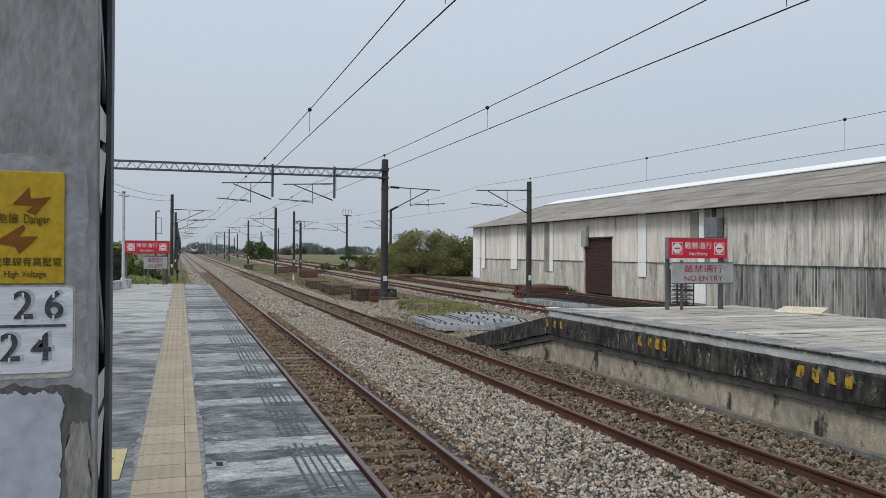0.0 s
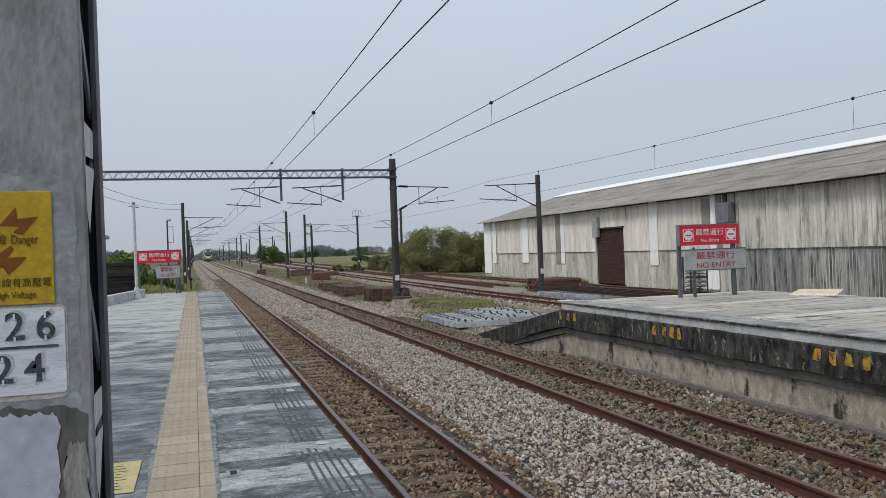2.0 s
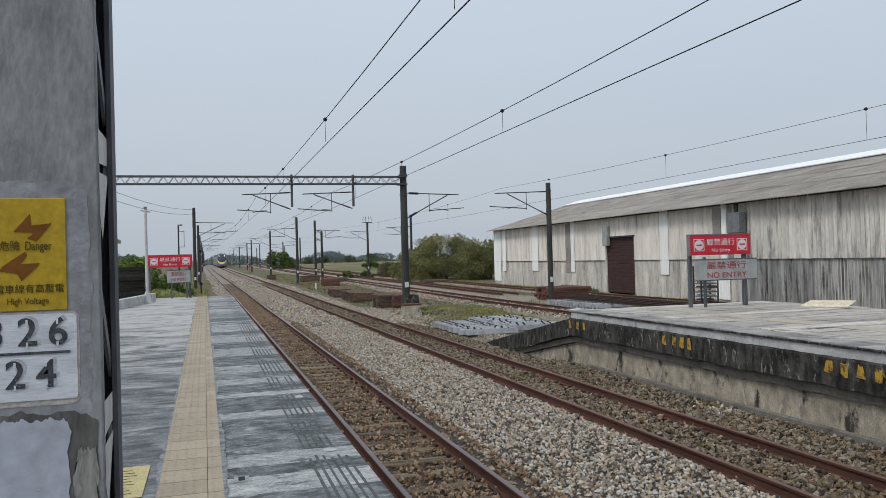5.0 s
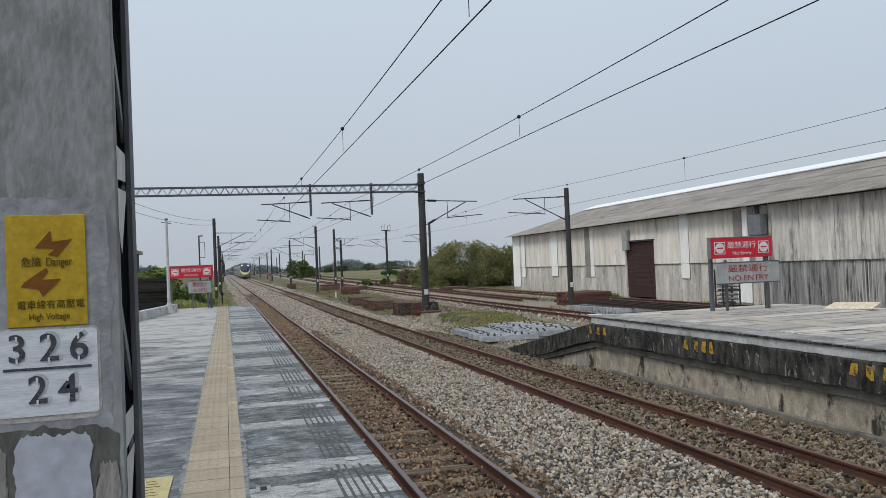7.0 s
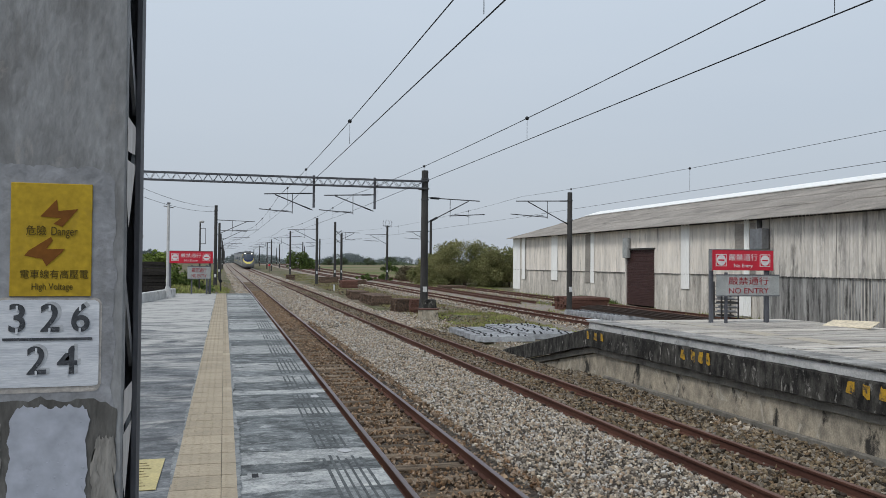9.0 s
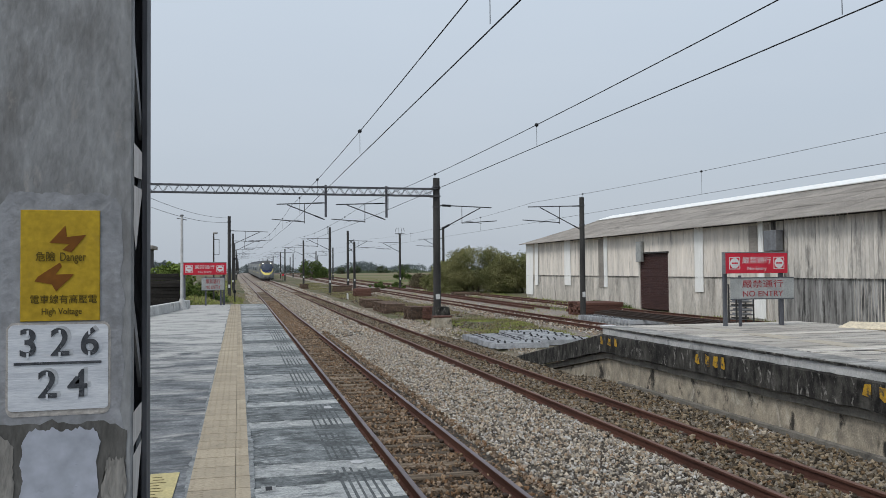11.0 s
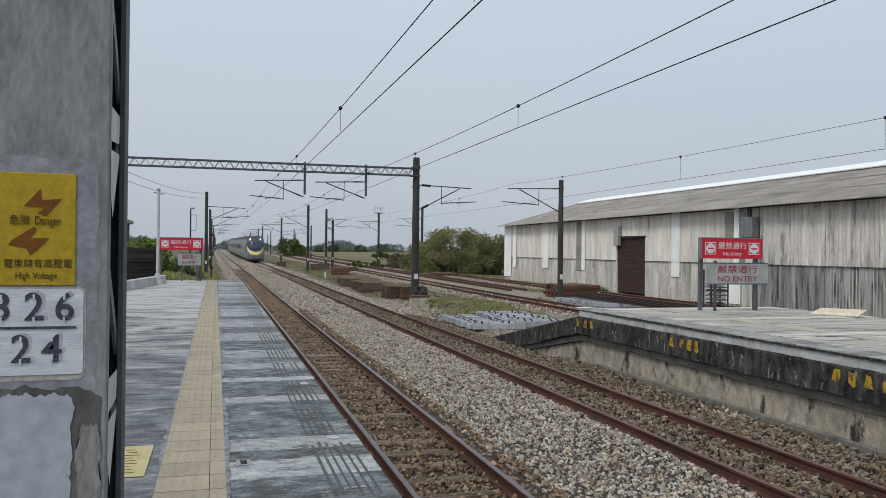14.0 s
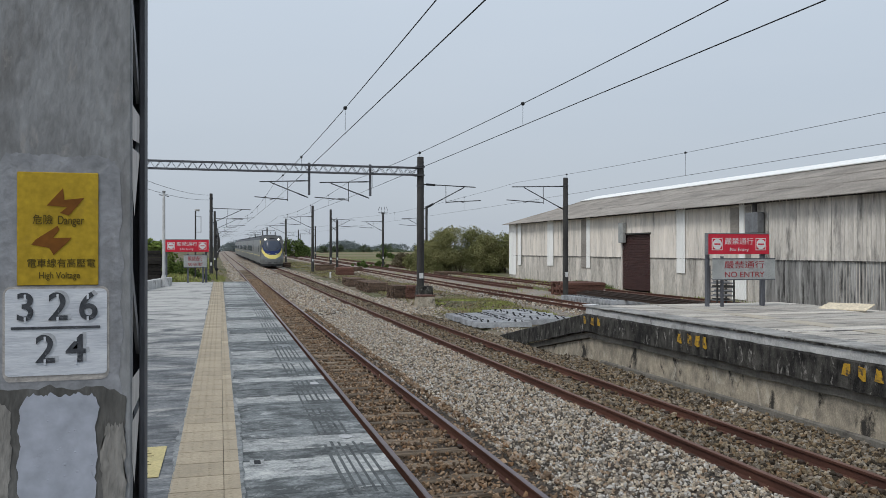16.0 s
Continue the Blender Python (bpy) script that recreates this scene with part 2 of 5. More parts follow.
M["galv"] = material("galvanised_steel", (0.28, 0.29, 0.30), (0.2, 0.2, 0.21), 0.55, 0.5, scale=4, fine=40, bump=0.05)
M["pole"] = material("concrete_pole", (0.075, 0.073, 0.07), (0.045, 0.043, 0.042), 0.85, scale=2, fine=30, bump=0.2, stretch=(1, 1, 0.2))
M["wire"] = material("overhead_wire", (0.04, 0.042, 0.045), rough=0.6, metal=0.3, bump=0)
M["bracket"] = material("bracket_steel", (0.1, 0.1, 0.105), rough=0.6, metal=0.4, bump=0)
M["white"] = material("white_paint", (0.72, 0.72, 0.71), (0.6, 0.6, 0.6), 0.6, scale=8, fine=60, bump=0.06)
M["red"] = material("red_sign", (0.62, 0.03, 0.055), (0.5, 0.025, 0.045), 0.5, scale=3, fine=40, bump=0.03)
M["sign_grey"] = material("grey_sign", (0.40, 0.41, 0.40), (0.3, 0.31, 0.3), 0.55, scale=4, fine=40, bump=0.03)
M["red_text"] = material("red_lettering", (0.38, 0.05, 0.06), rough=0.6, bump=0)
M["shed_wall"] = material("corrugated_sheet", (0.86, 0.80, 0.72), (0.60, 0.56, 0.505), 0.8, scale=1.6, fine=20, bump=0.1, stretch=(1, 1, 0.13), stain=(0.20, 0.185, 0.165), stain_scale=2.4, stain_cut=(0.56, 0.74), vary=0.07)
M["shed_old"] = material("old_corrugated_sheet", (0.74, 0.70, 0.635), (0.47, 0.445, 0.41), 0.8, scale=1.8, fine=20, bump=0.1, stretch=(1, 1, 0.16), stain=(0.11, 0.105, 0.098), stain_scale=2.0, stain_cut=(0.50, 0.66), vary=0.07)
M["shed_low"] = material("corrugated_sheet_low", (0.72, 0.67, 0.605), (0.42, 0.395, 0.355), 0.8, scale=1.5, fine=20, bump=0.1, stretch=(1, 1, 0.25), stain=(0.14, 0.13, 0.117), stain_scale=1.7, stain_cut=(0.52, 0.70), vary=0.10)
M["shed_roof"] = material("cement_roof_sheet", (0.35, 0.32, 0.285), (0.25, 0.228, 0.205), 0.9, scale=0.7, fine=12, bump=0.2, stretch=(1, 0.4, 1), stain=(0.13, 0.12, 0.11), stain_scale=0.5, stain_cut=(0.55, 0.75), vary=0.06)
M["white_sheet"] = material("pale_plastic_sheet", (0.9, 0.9, 0.87), (0.82, 0.815, 0.785), 0.5, scale=2, fine=30, bump=0.04, stretch=(1, 1, 0.2))
M["shutter"] = material("brown_shutter", (0.085, 0.045, 0.04), (0.06, 0.032, 0.03), 0.6, 0.2, scale=2, fine=30)
M["timber"] = material("old_sleeper_timber", (0.2, 0.135, 0.095), (0.055, 0.042, 0.036), 0.95, scale=4, fine=30, bump=0.5, stretch=(4, 0.5, 4), vary=0.3)
M["timber_black"] = material("tarred_timber", (0.045, 0.04, 0.036), (0.02, 0.018, 0.017), 0.95, scale=4, fine=30, bump=0.5, stretch=(4, 0.5, 4), vary=0.4)
M["timber_red"] = material("reddish_timber", (0.2, 0.1, 0.075), (0.09, 0.05, 0.04), 0.95, scale=4, fine=30, bump=0.5, stretch=(4, 0.5, 4), vary=0.3)
M["shed_low_dark"] = material("old_galvanised_sheet", (0.42, 0.415, 0.40), (0.17, 0.167, 0.16), 0.7, scale=2.0, fine=20, bump=0.1, stretch=(1, 1, 0.11), stain=(0.06, 0.059, 0.057), stain_scale=3.6, stain_cut=(0.49, 0.62), vary=0.12)
M["pile_concrete"] = material("pile_concrete", (0.40, 0.41, 0.42), (0.26, 0.265, 0.275), 0.85, scale=3, fine=30, bump=0.2, vary=0.2)
M["leaf"] = material("leaves", (0.12, 0.17, 0.045), (0.06, 0.09, 0.024), 0.7, scale=1, fine=9, bump=0, island=0.5)
M["leaf_dry"] = material("olive_leaves", (0.26, 0.245, 0.11), (0.155, 0.165, 0.065), 0.75, scale=0.35, fine=9, bump=0, island=0.4)
# The next two greens carry the haze of distance in their base colour.
M["leaf_hedge"] = material("hazy_hedge_leaves", (0.13, 0.16, 0.1), (0.09, 0.115, 0.07), 0.85, scale=0.3, fine=4, bump=0, island=0.25)
M["leaf_far_hazed"] = material("haze_tinted_far_leaves", (0.17, 0.2, 0.2), (0.13, 0.155, 0.155), 0.9, scale=0.1, fine=2, bump=0, island=0.15)
M["bark"] = material("bark", (0.13, 0.1, 0.075), rough=0.95, scale=6, bump=0.5)
M["leaf_bright"] = material("bright_leaves", (0.2, 0.265, 0.06), (0.1, 0.14, 0.03), 0.7, scale=1, fine=9, bump=0, island=0.5)
M["leaf_brown"] = material("dry_twigs_and_leaves", (0.15, 0.125, 0.075), (0.10, 0.085, 0.05), 0.85, scale=1, fine=9, bump=0, island=0.4)
M["mortar"] = material("pale_mortar_smear", (0.28, 0.29, 0.29), (0.17, 0.18, 0.184), 0.85, scale=22, fine=90, bump=0.4, stain=(0.11, 0.118, 0.12), stain_scale=7, stain_cut=(0.5, 0.6))
M["gusset"] = material("pale_gusset_plate", (0.64, 0.605, 0.58), (0.54, 0.51, 0.485), 0.6, scale=6, fine=40, bump=0.1, stretch=(1, 1, 0.3))
M["black"] = material("dark_rubber_and_shade", (0.02, 0.02, 0.022), rough=0.7, bump=0)
M["train_body"] = material("train_silver", (0.22, 0.225, 0.22), (0.165, 0.17, 0.17), 0.4, 0.3, scale=1, fine=20, bump=0)
M["train_dark"] = material("train_underframe", (0.05, 0.05, 0.052), rough=0.7, bump=0.05)
M["train_roof"] = material("train_roof", (0.1, 0.105, 0.115), rough=0.7, bump=0.05)
M["train_window"] = material("train_window_band", (0.03, 0.04, 0.045), rough=0.15, bump=0)
M["train_glass"] = material("windscreen_glass", (0.075, 0.09, 0.12), (0.06, 0.072, 0.1), 0.12, bump=0, scale=1)
M["train_blue"] = material("windscreen_blue", (0.035, 0.05, 0.16), (0.025, 0.035, 0.11), 0.15, bump=0, scale=1)
M["train_yellow"] = material("train_yellow", (0.78, 0.66, 0.2), (0.74, 0.62, 0.19), 0.45, bump=0)
M["headlight"] = material("lit_headlight", (1.0, 0.97, 0.9), (1.0, 0.97, 0.9), 0.3, bump=0, emit=3.0)


# ---- mesh helpers ----
def mesh_of(name, bm, mat, smooth=False):
    me = bpy.data.meshes.new(name)
    bm.to_mesh(me)
    bm.free()
    for one in (mat if isinstance(mat, (list, tuple)) else [mat]):
        me.materials.append(one)
    if smooth:
        me.polygons.foreach_set("use_smooth", [True] * len(me.polygons))
    return me


def part(name, bm, mat, parent=None, label="", smooth=False, kind=""):
    ob = new(name, bm if isinstance(bm, bpy.types.Mesh) else mesh_of(name, bm, mat, smooth))
    ob.parent = parent
    return tagged(ob, label=label, kind=kind)


def thing(name, at, label, category, group="", kind="", turn=0.0):
    ob = new(name)
    ob.empty_display_size = 0.2
    ob.matrix_basis = pose(*at, 0, 0, turn)
    return tagged(ob, label, category, group, kind)


def box(bm, x0, x1, y0, y1, z0, z1, bevel=0.0, mi=0):
    r = bmesh.ops.create_cube(bm, size=1)
    bmesh.ops.transform(bm, matrix=Matrix.Translation(((x0 + x1) / 2, (y0 + y1) / 2, (z0 + z1) / 2)) @ Matrix.Diagonal((x1 - x0, y1 - y0, z1 - z0, 1)), verts=r["verts"])
    faces = {f for v in r["verts"] for f in v.link_faces}
    for f in faces:
        f.material_index = mi
    if bevel:
        bmesh.ops.bevel(bm, geom=list({e for v in r["verts"] for e in v.link_edges}), offset=bevel, segments=1, affect="EDGES")
    return bm


def boxed(*a, **k):
    return box(bmesh.new(), *a, **k)


def tube(bm, a, b, r0, r1=None, sides=8):
    a, b = Vector(a), Vector(b)
    d = b - a
    r = bmesh.ops.create_cone(bm, cap_ends=True, segments=sides, radius1=r0, radius2=r0 if r1 is None else r1, depth=d.length)
    bmesh.ops.transform(bm, matrix=Matrix.Translation((a + b) / 2) @ d.to_track_quat("Z", "Y").to_matrix().to_4x4(), verts=r["verts"])
    return bm


def bar(bm, a, b, w, h):
    """A flat bar from a to b."""
    a, b = Vector(a), Vector(b)
    d = b - a
    r = bmesh.ops.create_cube(bm, size=1)
    bmesh.ops.transform(bm, matrix=Matrix.Translation((a + b) / 2) @ d.to_track_quat("Z", "Y").to_matrix().to_4x4() @ Matrix.Diagonal((w, h, d.length, 1)), verts=r["verts"])
    return bm


def line_tube(points, r, sides=6):
    """One bmesh that sweeps a tube along points."""
    bm = bmesh.new()
    rings = []
    for i, p in enumerate(points):
        p = Vector(p)
        d = (Vector(points[min(i + 1, len(points) - 1)]) - Vector(points[max(i - 1, 0)])).normalized()
        q = d.to_track_quat("Z", "Y")
        rings.append([bm.verts.new(p + q @ Vector((r * math.cos(k * math.tau / sides), r * math.sin(k * math.tau / sides), 0))) for k in range(sides)])
    for s, e in zip(rings, rings[1:]):
        for k in range(sides):
            bm.faces.new((s[k], s[(k + 1) % sides], e[(k + 1) % sides], e[k]))
    bm.faces.new(rings[0][::-1])
    bm.faces.new(rings[-1])
    return bm


def sweep_profile(pts, rows, mi=None):
    """A closed x-z outline carried along rows of (x, y, z)."""
    bm = bmesh.new()
    rings = [[bm.verts.new((x + px, y, z + pz)) for px, pz in pts] for x, y, z in rows]
    n = len(pts)
    for s, e in zip(rings, rings[1:]):
        for i in range(n):
            f = bm.faces.new((s[i], e[i], e[(i + 1) % n], s[(i + 1) % n]))
            if mi:
                f.material_index = mi[i]
    bm.faces.new(rings[0])
    bm.faces.new(rings[-1][::-1])
    bmesh.ops.recalc_face_normals(bm, faces=bm.faces)
    return bm


def extrude_profile(pts, y0, y1, mi=None):
    """A closed x-z outline drawn out along y."""
    bm = bmesh.new()
    a = [bm.verts.new((x, y0, z)) for x, z in pts]
    b = [bm.verts.new((x, y1, z)) for x, z in pts]
    n = len(pts)
    for i in range(n):
        f = bm.faces.new((a[i], b[i], b[(i + 1) % n], a[(i + 1) % n]))
        if mi:
            f.material_index = mi[i]
    bm.faces.new(a)
    bm.faces.new(b[::-1])
    bmesh.ops.recalc_face_normals(bm, faces=bm.faces)
    return bm


def raw_mesh(name, verts, faces, mat):
    """A mesh from arrays: verts (n, 3), faces (m, k)."""
    me = bpy.data.meshes.new(name)
    m, k = faces.shape
    me.vertices.add(len(verts))
    me.vertices.foreach_set("co", verts.astype(np.float32).ravel())
    me.loops.add(m * k)
    me.loops.foreach_set("vertex_index", faces.astype(np.int32).ravel())
    me.polygons.add(m)
    me.polygons.foreach_set("loop_start", np.arange(0, m * k, k, dtype=np.int32))
    me.update(calc_edges=True)
    me.validate()
    me.materials.append(mat)
    me.polygons.foreach_set("use_smooth", [False] * m)
    return me


def lettering(text, size, mat, parent, at, turn=(90, 0, 0), label="", depth=0.002, align="CENTER", wide=1.0, name="lettering", bold=0.0):
    cu = bpy.data.curves.new(name, "FONT")
    cu.body, cu.size, cu.extrude, cu.align_x, cu.align_y = text, size, depth, align, "CENTER"
    cu.offset = bold
    ob = new("temporary", cu)
    bpy.context.view_layer.update()
    me = bpy.data.meshes.new_from_object(ob.evaluated_get(bpy.context.evaluated_depsgraph_get()))
    bpy.data.objects.remove(ob)
    me.materials.clear()
    me.materials.append(mat)
    out = new(name, me)
    out.parent = parent
    out.matrix_basis = pose(*at, *turn) @ Matrix.Diagonal((wide, 1, 1, 1))
    return tagged(out, label=label)


rng = np.random.default_rng(7)


def smooth_noise(x, y, s):
    return noise.noise(Vector((x / s, y / s, 3.7)))


# ---- ground and ballast ----
def grid_sheet(name, xs, ys, zf, mat, label, category="", smooth=True):
    xs, ys = np.asarray(xs), np.asarray(ys)
    v = np.array([(x, y, zf(x, y)) for y in ys for x in xs])
    nx = len(xs)
    i = (np.arange(len(ys) - 1)[:, None] * nx + np.arange(nx - 1)[None, :]).ravel()
    ob = new(name, raw_mesh(name, v, np.stack([i, i + 1, i + nx + 1, i + nx], 1), mat))
    ob.data.polygons.foreach_set("use_smooth", [smooth] * len(ob.data.polygons))
    return tagged(ob, label, category or name, kind="structure")


def ground_z(x, y):
    z = GROUND + 0.12 * smooth_noise(x, y, 7) + 0.05 * smooth_noise(x, y, 1.7)
    if x < 0.6 and y > 30:
        z += min(1.0, (0.6 - x) / 3.0) * 0.95 * max(0.0, min(1, (140 - y) / 60))
    if x > 17:
        z += 0.1 * min(1, (x - 17) / 6)
    z += climb(y) * max(0.0, min(1.0, (900 - y) / 400))
    if x < 9.3 and x > -8 and y < 35:
        z = min(z, -1.62)
    if 8 < x < 14.5 and y < 23:
        z = min(z, -1.62)
    return z


far = np.array([160, 220, 300, 420, 600, 900, 1400, 2200, 3400])
gx = np.concatenate([-far[::-1], np.arange(-120, -20, 10), np.arange(-20, 44, 0.8), np.arange(44, 130, 10), far])
gy = np.concatenate([-far[::-1], np.arange(-120, -10, 15), np.arange(-10, 130, 1.0), np.arange(130, 160, 8), far])
grid_sheet("ground", gx, gy, ground_z, M["ground"], "dry grassy ground with bare earth beside the tracks")


def field_z(x, y):
    return GROUND + 0.2 + climb(y) * max(0.0, min(1.0, (900 - y) / 400))


grid_sheet("field", np.linspace(24, 900, 60), np.linspace(105, 1500, 60), field_z, M["field"], "flat green and straw-coloured fields beyond the tracks")


def bed_z(x, y):
    x -= bend(y)
    z = -1.31
    for c in TRACKS[:2]:
        if abs(x - c) < 0.62:
            z = -1.36
    if 3.4 < x < 5.6:
        z = -1.24
    if x > 7.4:
        z = -1.31 - 0.09 * min(1, (x - 7.4) / 0.8)
    if y > 19 and x > 8.2:
        z -= 0.25 * (x - 8.2)
    if y > 35 and x < 1.5:
        z -= 0.35 * (1.5 - x)
    return z + climb(y) + 0.025 * smooth_noise(x, y, 0.35) + 0.03 * smooth_noise(x, y, 1.3)


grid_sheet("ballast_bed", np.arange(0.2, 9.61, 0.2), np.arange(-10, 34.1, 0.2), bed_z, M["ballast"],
           "rust-brown crushed stone ballast under the tracks, darkened for the shade between stones", "ballast")
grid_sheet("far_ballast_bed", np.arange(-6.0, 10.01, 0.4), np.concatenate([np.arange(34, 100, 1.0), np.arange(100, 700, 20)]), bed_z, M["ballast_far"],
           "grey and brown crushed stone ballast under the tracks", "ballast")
for c in TRACKS[2:]:
    grid_sheet("siding_ballast", np.linspace(c - 1.6, c + 1.6, 9), np.arange(10, 420, 2.5),
               lambda x, y, c=c: -1.33 + climb(y) - 0.16 * max(0, abs(x - c) - 0.9) / 0.7 + 0.03 * smooth_noise(x, y, 1.1), M["ballast_far"],
               "thin brown ballast with weeds under a siding", "ballast")


def stones(name, n, x0, x1, y0, y1, size, mat, label, keep=None, lift=0.0, zf=bed_z):
    """Loose crushed stones as one mesh of broken octahedra."""
    base = np.array([(1, 0, 0), (-1, 0, 0), (0, 1, 0), (0, -1, 0), (0, 0, 1), (0, 0, -1)], float)
    tri = np.array([(0, 2, 4), (2, 1, 4), (1, 3, 4), (3, 0, 4), (2, 0, 5), (1, 2, 5), (3, 1, 5), (0, 3, 5)])
    p = np.stack([rng.uniform(x0, x1, n), rng.uniform(y0, y1, n)], 1)
    if keep is not None:
        p = p[keep(p[:, 0], p[:, 1])]
    if zf is bed_z:
        p[:, 0] += [bend(q) for q in p[:, 1]]
    n = len(p)
    z = np.array([zf(x, y) for x, y in p])
    s = size * rng.uniform(0.55, 1.35, (n, 1)) * rng.uniform(0.6, 1.25, (n, 3))
    v = base[None] * s[:, None, :] * rng.uniform(0.7, 1.25, (n, 6, 1)) + rng.normal(0, 0.13, (n, 6, 3)) * s[:, None, :]
    q = rng.normal(size=(n, 4))
    q /= np.linalg.norm(q, axis=1, keepdims=True)
    w, x, y, zz = q.T
    rot = np.stack([1 - 2 * (y * y + zz * zz), 2 * (x * y - w * zz), 2 * (x * zz + w * y), 2 * (x * y + w * zz), 1 - 2 * (x * x + zz * zz), 2 * (y * zz - w * x),
                    2 * (x * zz - w * y), 2 * (y * zz + w * x), 1 - 2 * (x * x + y * y)], 1).reshape(n, 3, 3)
    v = np.einsum("nij,nkj->nki", rot, v)
    v += np.concatenate([p, (z + lift + s.mean(1) * rng.uniform(0.0, 0.7, n))[:, None]], 1)[:, None, :]
    f = (np.arange(n)[:, None, None] * 6 + tri[None]).reshape(-1, 3)
    ob = new(name, raw_mesh(name, v.reshape(-1, 3), f, mat))
    return tagged(ob, label, "ballast stones", kind="stuff")


def between(x, y):
    return ((x > 3.2) & (x < 5.78)) | (x < 1.93)


stones("ballast_stones", 100000, 1.25, 8.75, 4.5, 32, 0.027, M["stone"], "loose pale grey crushed stones between the tracks", between)
stones("rusty_ballast_stones", 44000, 1.3, 8.3, 4.5, 32, 0.032, M["stone_rust"], "loose rust-stained crushed stones between the rails", lambda x, y: ~between(x, y) & (x < 7.02), 0.018)
stones("dirty_ballast_stones", 20000, 7.0, 8.78, 4.0, 32, 0.038, M["stone_dirty"], "dirty brown crushed stones beside the old platform")
stones("track_filling_stones", 9000, 5.8, 7.0, 4.5, 32, 0.035, M["stone_dirty"], "brown crushed stones heaped over the sleepers", None, 0.045)
stones("track_patch_stones", 2600, 2.05, 3.1, 4.5, 32, 0.032, M["stone_rust"], "rusty crushed stones heaped over the sleepers", lambda x, y: np.array([noise.noise(Vector((p * 0.9, q * 0.7, 1))) > 0.02 for p, q in zip(x, y)]), 0.045)
stones("pale_rubble", 70, 8.15, 8.6, 11.5, 12.7, 0.05, M["stone"], "small heap of pale rubble beside the platform wall")
stones("shoulder_stones", 9000, 8.7, 10.6, 22.5, 46, 0.04, M["stone"], "loose stones spilling from the ballast", lambda x, y: rng.uniform(size=len(x)) > (x - 8.7) / 2.4, 0.0, ground_z)
stones("distant_ballast_stones", 28000, 0.9, 9.4, 32, 78, 0.05, M["stone"], "grey crushed stones along the tracks", lambda x, y: between(x, y) | (x > 7.1))
stones("distant_rusty_stones", 9000, 1.95, 3.15, 32, 70, 0.045, M["stone_rust"], "rusty crushed stones between the rails", None, 0.04)
stones("distant_dirty_stones", 9000, 5.8, 7.02, 32, 70, 0.045, M["stone_dirty"], "brown crushed stones between the rails", None, 0.045)
stones("rail_foot_stones", 4200, 3.12, 3.55, 4.5, 34, 0.032, M["stone_rust"], "rust-stained crushed stones at the foot of the rail", None, 0.03)
stones("remote_ballast_stones", 12000, 0.6, 9.6, 78, 150, 0.085, M["stone"], "grey crushed stones along the far tracks", lambda x, y: between(x, y) | (x > 7.1))


def siding_z(x, y):
    return -1.335 + climb(y) + 0.03 * smooth_noise(x, y, 0.8)


for c, y0 in ((TRACKS[2], 26), (TRACKS[4], 40)):
    stones("siding_stones", 8000, c - 1.5, c + 1.5, y0, 90, 0.055, M["stone"], "dusty crushed stones round the siding rails", None, 0.0, siding_z)
stones("scattered_stones", 6000, 9.3, 14.2, 34, 95, 0.055, M["stone_dirty"], "loose stones scattered over bare ground", lambda x, y: np.array([noise.noise(Vector((p * 0.4, q * 0.15, 3))) > -0.1 for p, q in zip(x, y)]), 0.0, ground_z)


# ---- tracks ----
RAIL_PTS = [(-0.0625, -0.150), (0.0625, -0.150), (0.0625, -0.140), (0.012, -0.125), (0.009, -0.045), (0.032, -0.034), (0.033, -0.006), (0.025, 0.0), (-0.025, 0.0), (-0.033, -0.006), (-0.032, -0.034), (-0.009, -0.045), (-0.012, -0.125), (-0.0625, -0.140)]
RAIL_MI = [0] * 14
for i in (6, 7, 8):
    RAIL_MI[i] = 1


def track(c, y0, y1, head, sleepers, label):
    t = thing("railway_track", (c, 0, RAIL), label, "railway track", "railway tracks", "structure")
    for s in (-1, 1):
        r = part("rail", sweep_profile(RAIL_PTS, [(bend(y) if c < 10 else 0.0, y, climb(y)) for y in [y0, *range(int(max(y0, 36)) + 2, int(y1), 6), y1]], RAIL_MI), [M["rail"], M[head]], t, "rusty rail with a worn running surface")
        r.location.x = s * (GAUGE / 2 + 0.033)
    sl = mesh_of("sleeper", boxed(-1.05, 1.05, -0.1, 0.1, -0.30, -0.148, 0.02), M["sleeper"])
    fast = bmesh.new()
    for k in range(sleepers):
        y = 4.0 + 0.62 * k
        o = part("sleeper", sl, None, t)
        o.matrix_basis = pose((bend(y) if c < 10 else 0.0) + rng.uniform(-0.03, 0.03), y + rng.uniform(-0.03, 0.03), climb(y) - 0.006 + rng.uniform(-0.008, 0.008), 0, 0, rng.uniform(-1.2, 1.2))
        if k < 75:
            for s in (-1, 1):
                for e in (-0.095, 0.095):
                    box(fast, s * (GAUGE / 2 + 0.033) + e - 0.03, s * (GAUGE / 2 + 0.033) + e + 0.03, y - 0.05, y + 0.05, -0.15, -0.105, 0.012)
    if sleepers:
        part("rail_fastenings", fast, M["clip"], t, "dark rail clips and bolts", kind="stuff")
    else:
        fast.free()
    return t


track(TRACKS[0], -8, 640, "rail_top", 150, "platform track with rusty rails on weathered sleepers")
track(TRACKS[1], -8, 640, "rail_dull", 150, "through track with rusty rails on weathered sleepers")
track(TRACKS[2], 12, 420, "rail_dull", 90, "rusty siding track in weedy ballast")
track(TRACKS[3], 50, 330, "rail_dull", 60, "rusty siding track in weedy ballast")
track(TRACKS[4], 14, 330, "rail_dull", 80, "rusty siding track beside the shed")


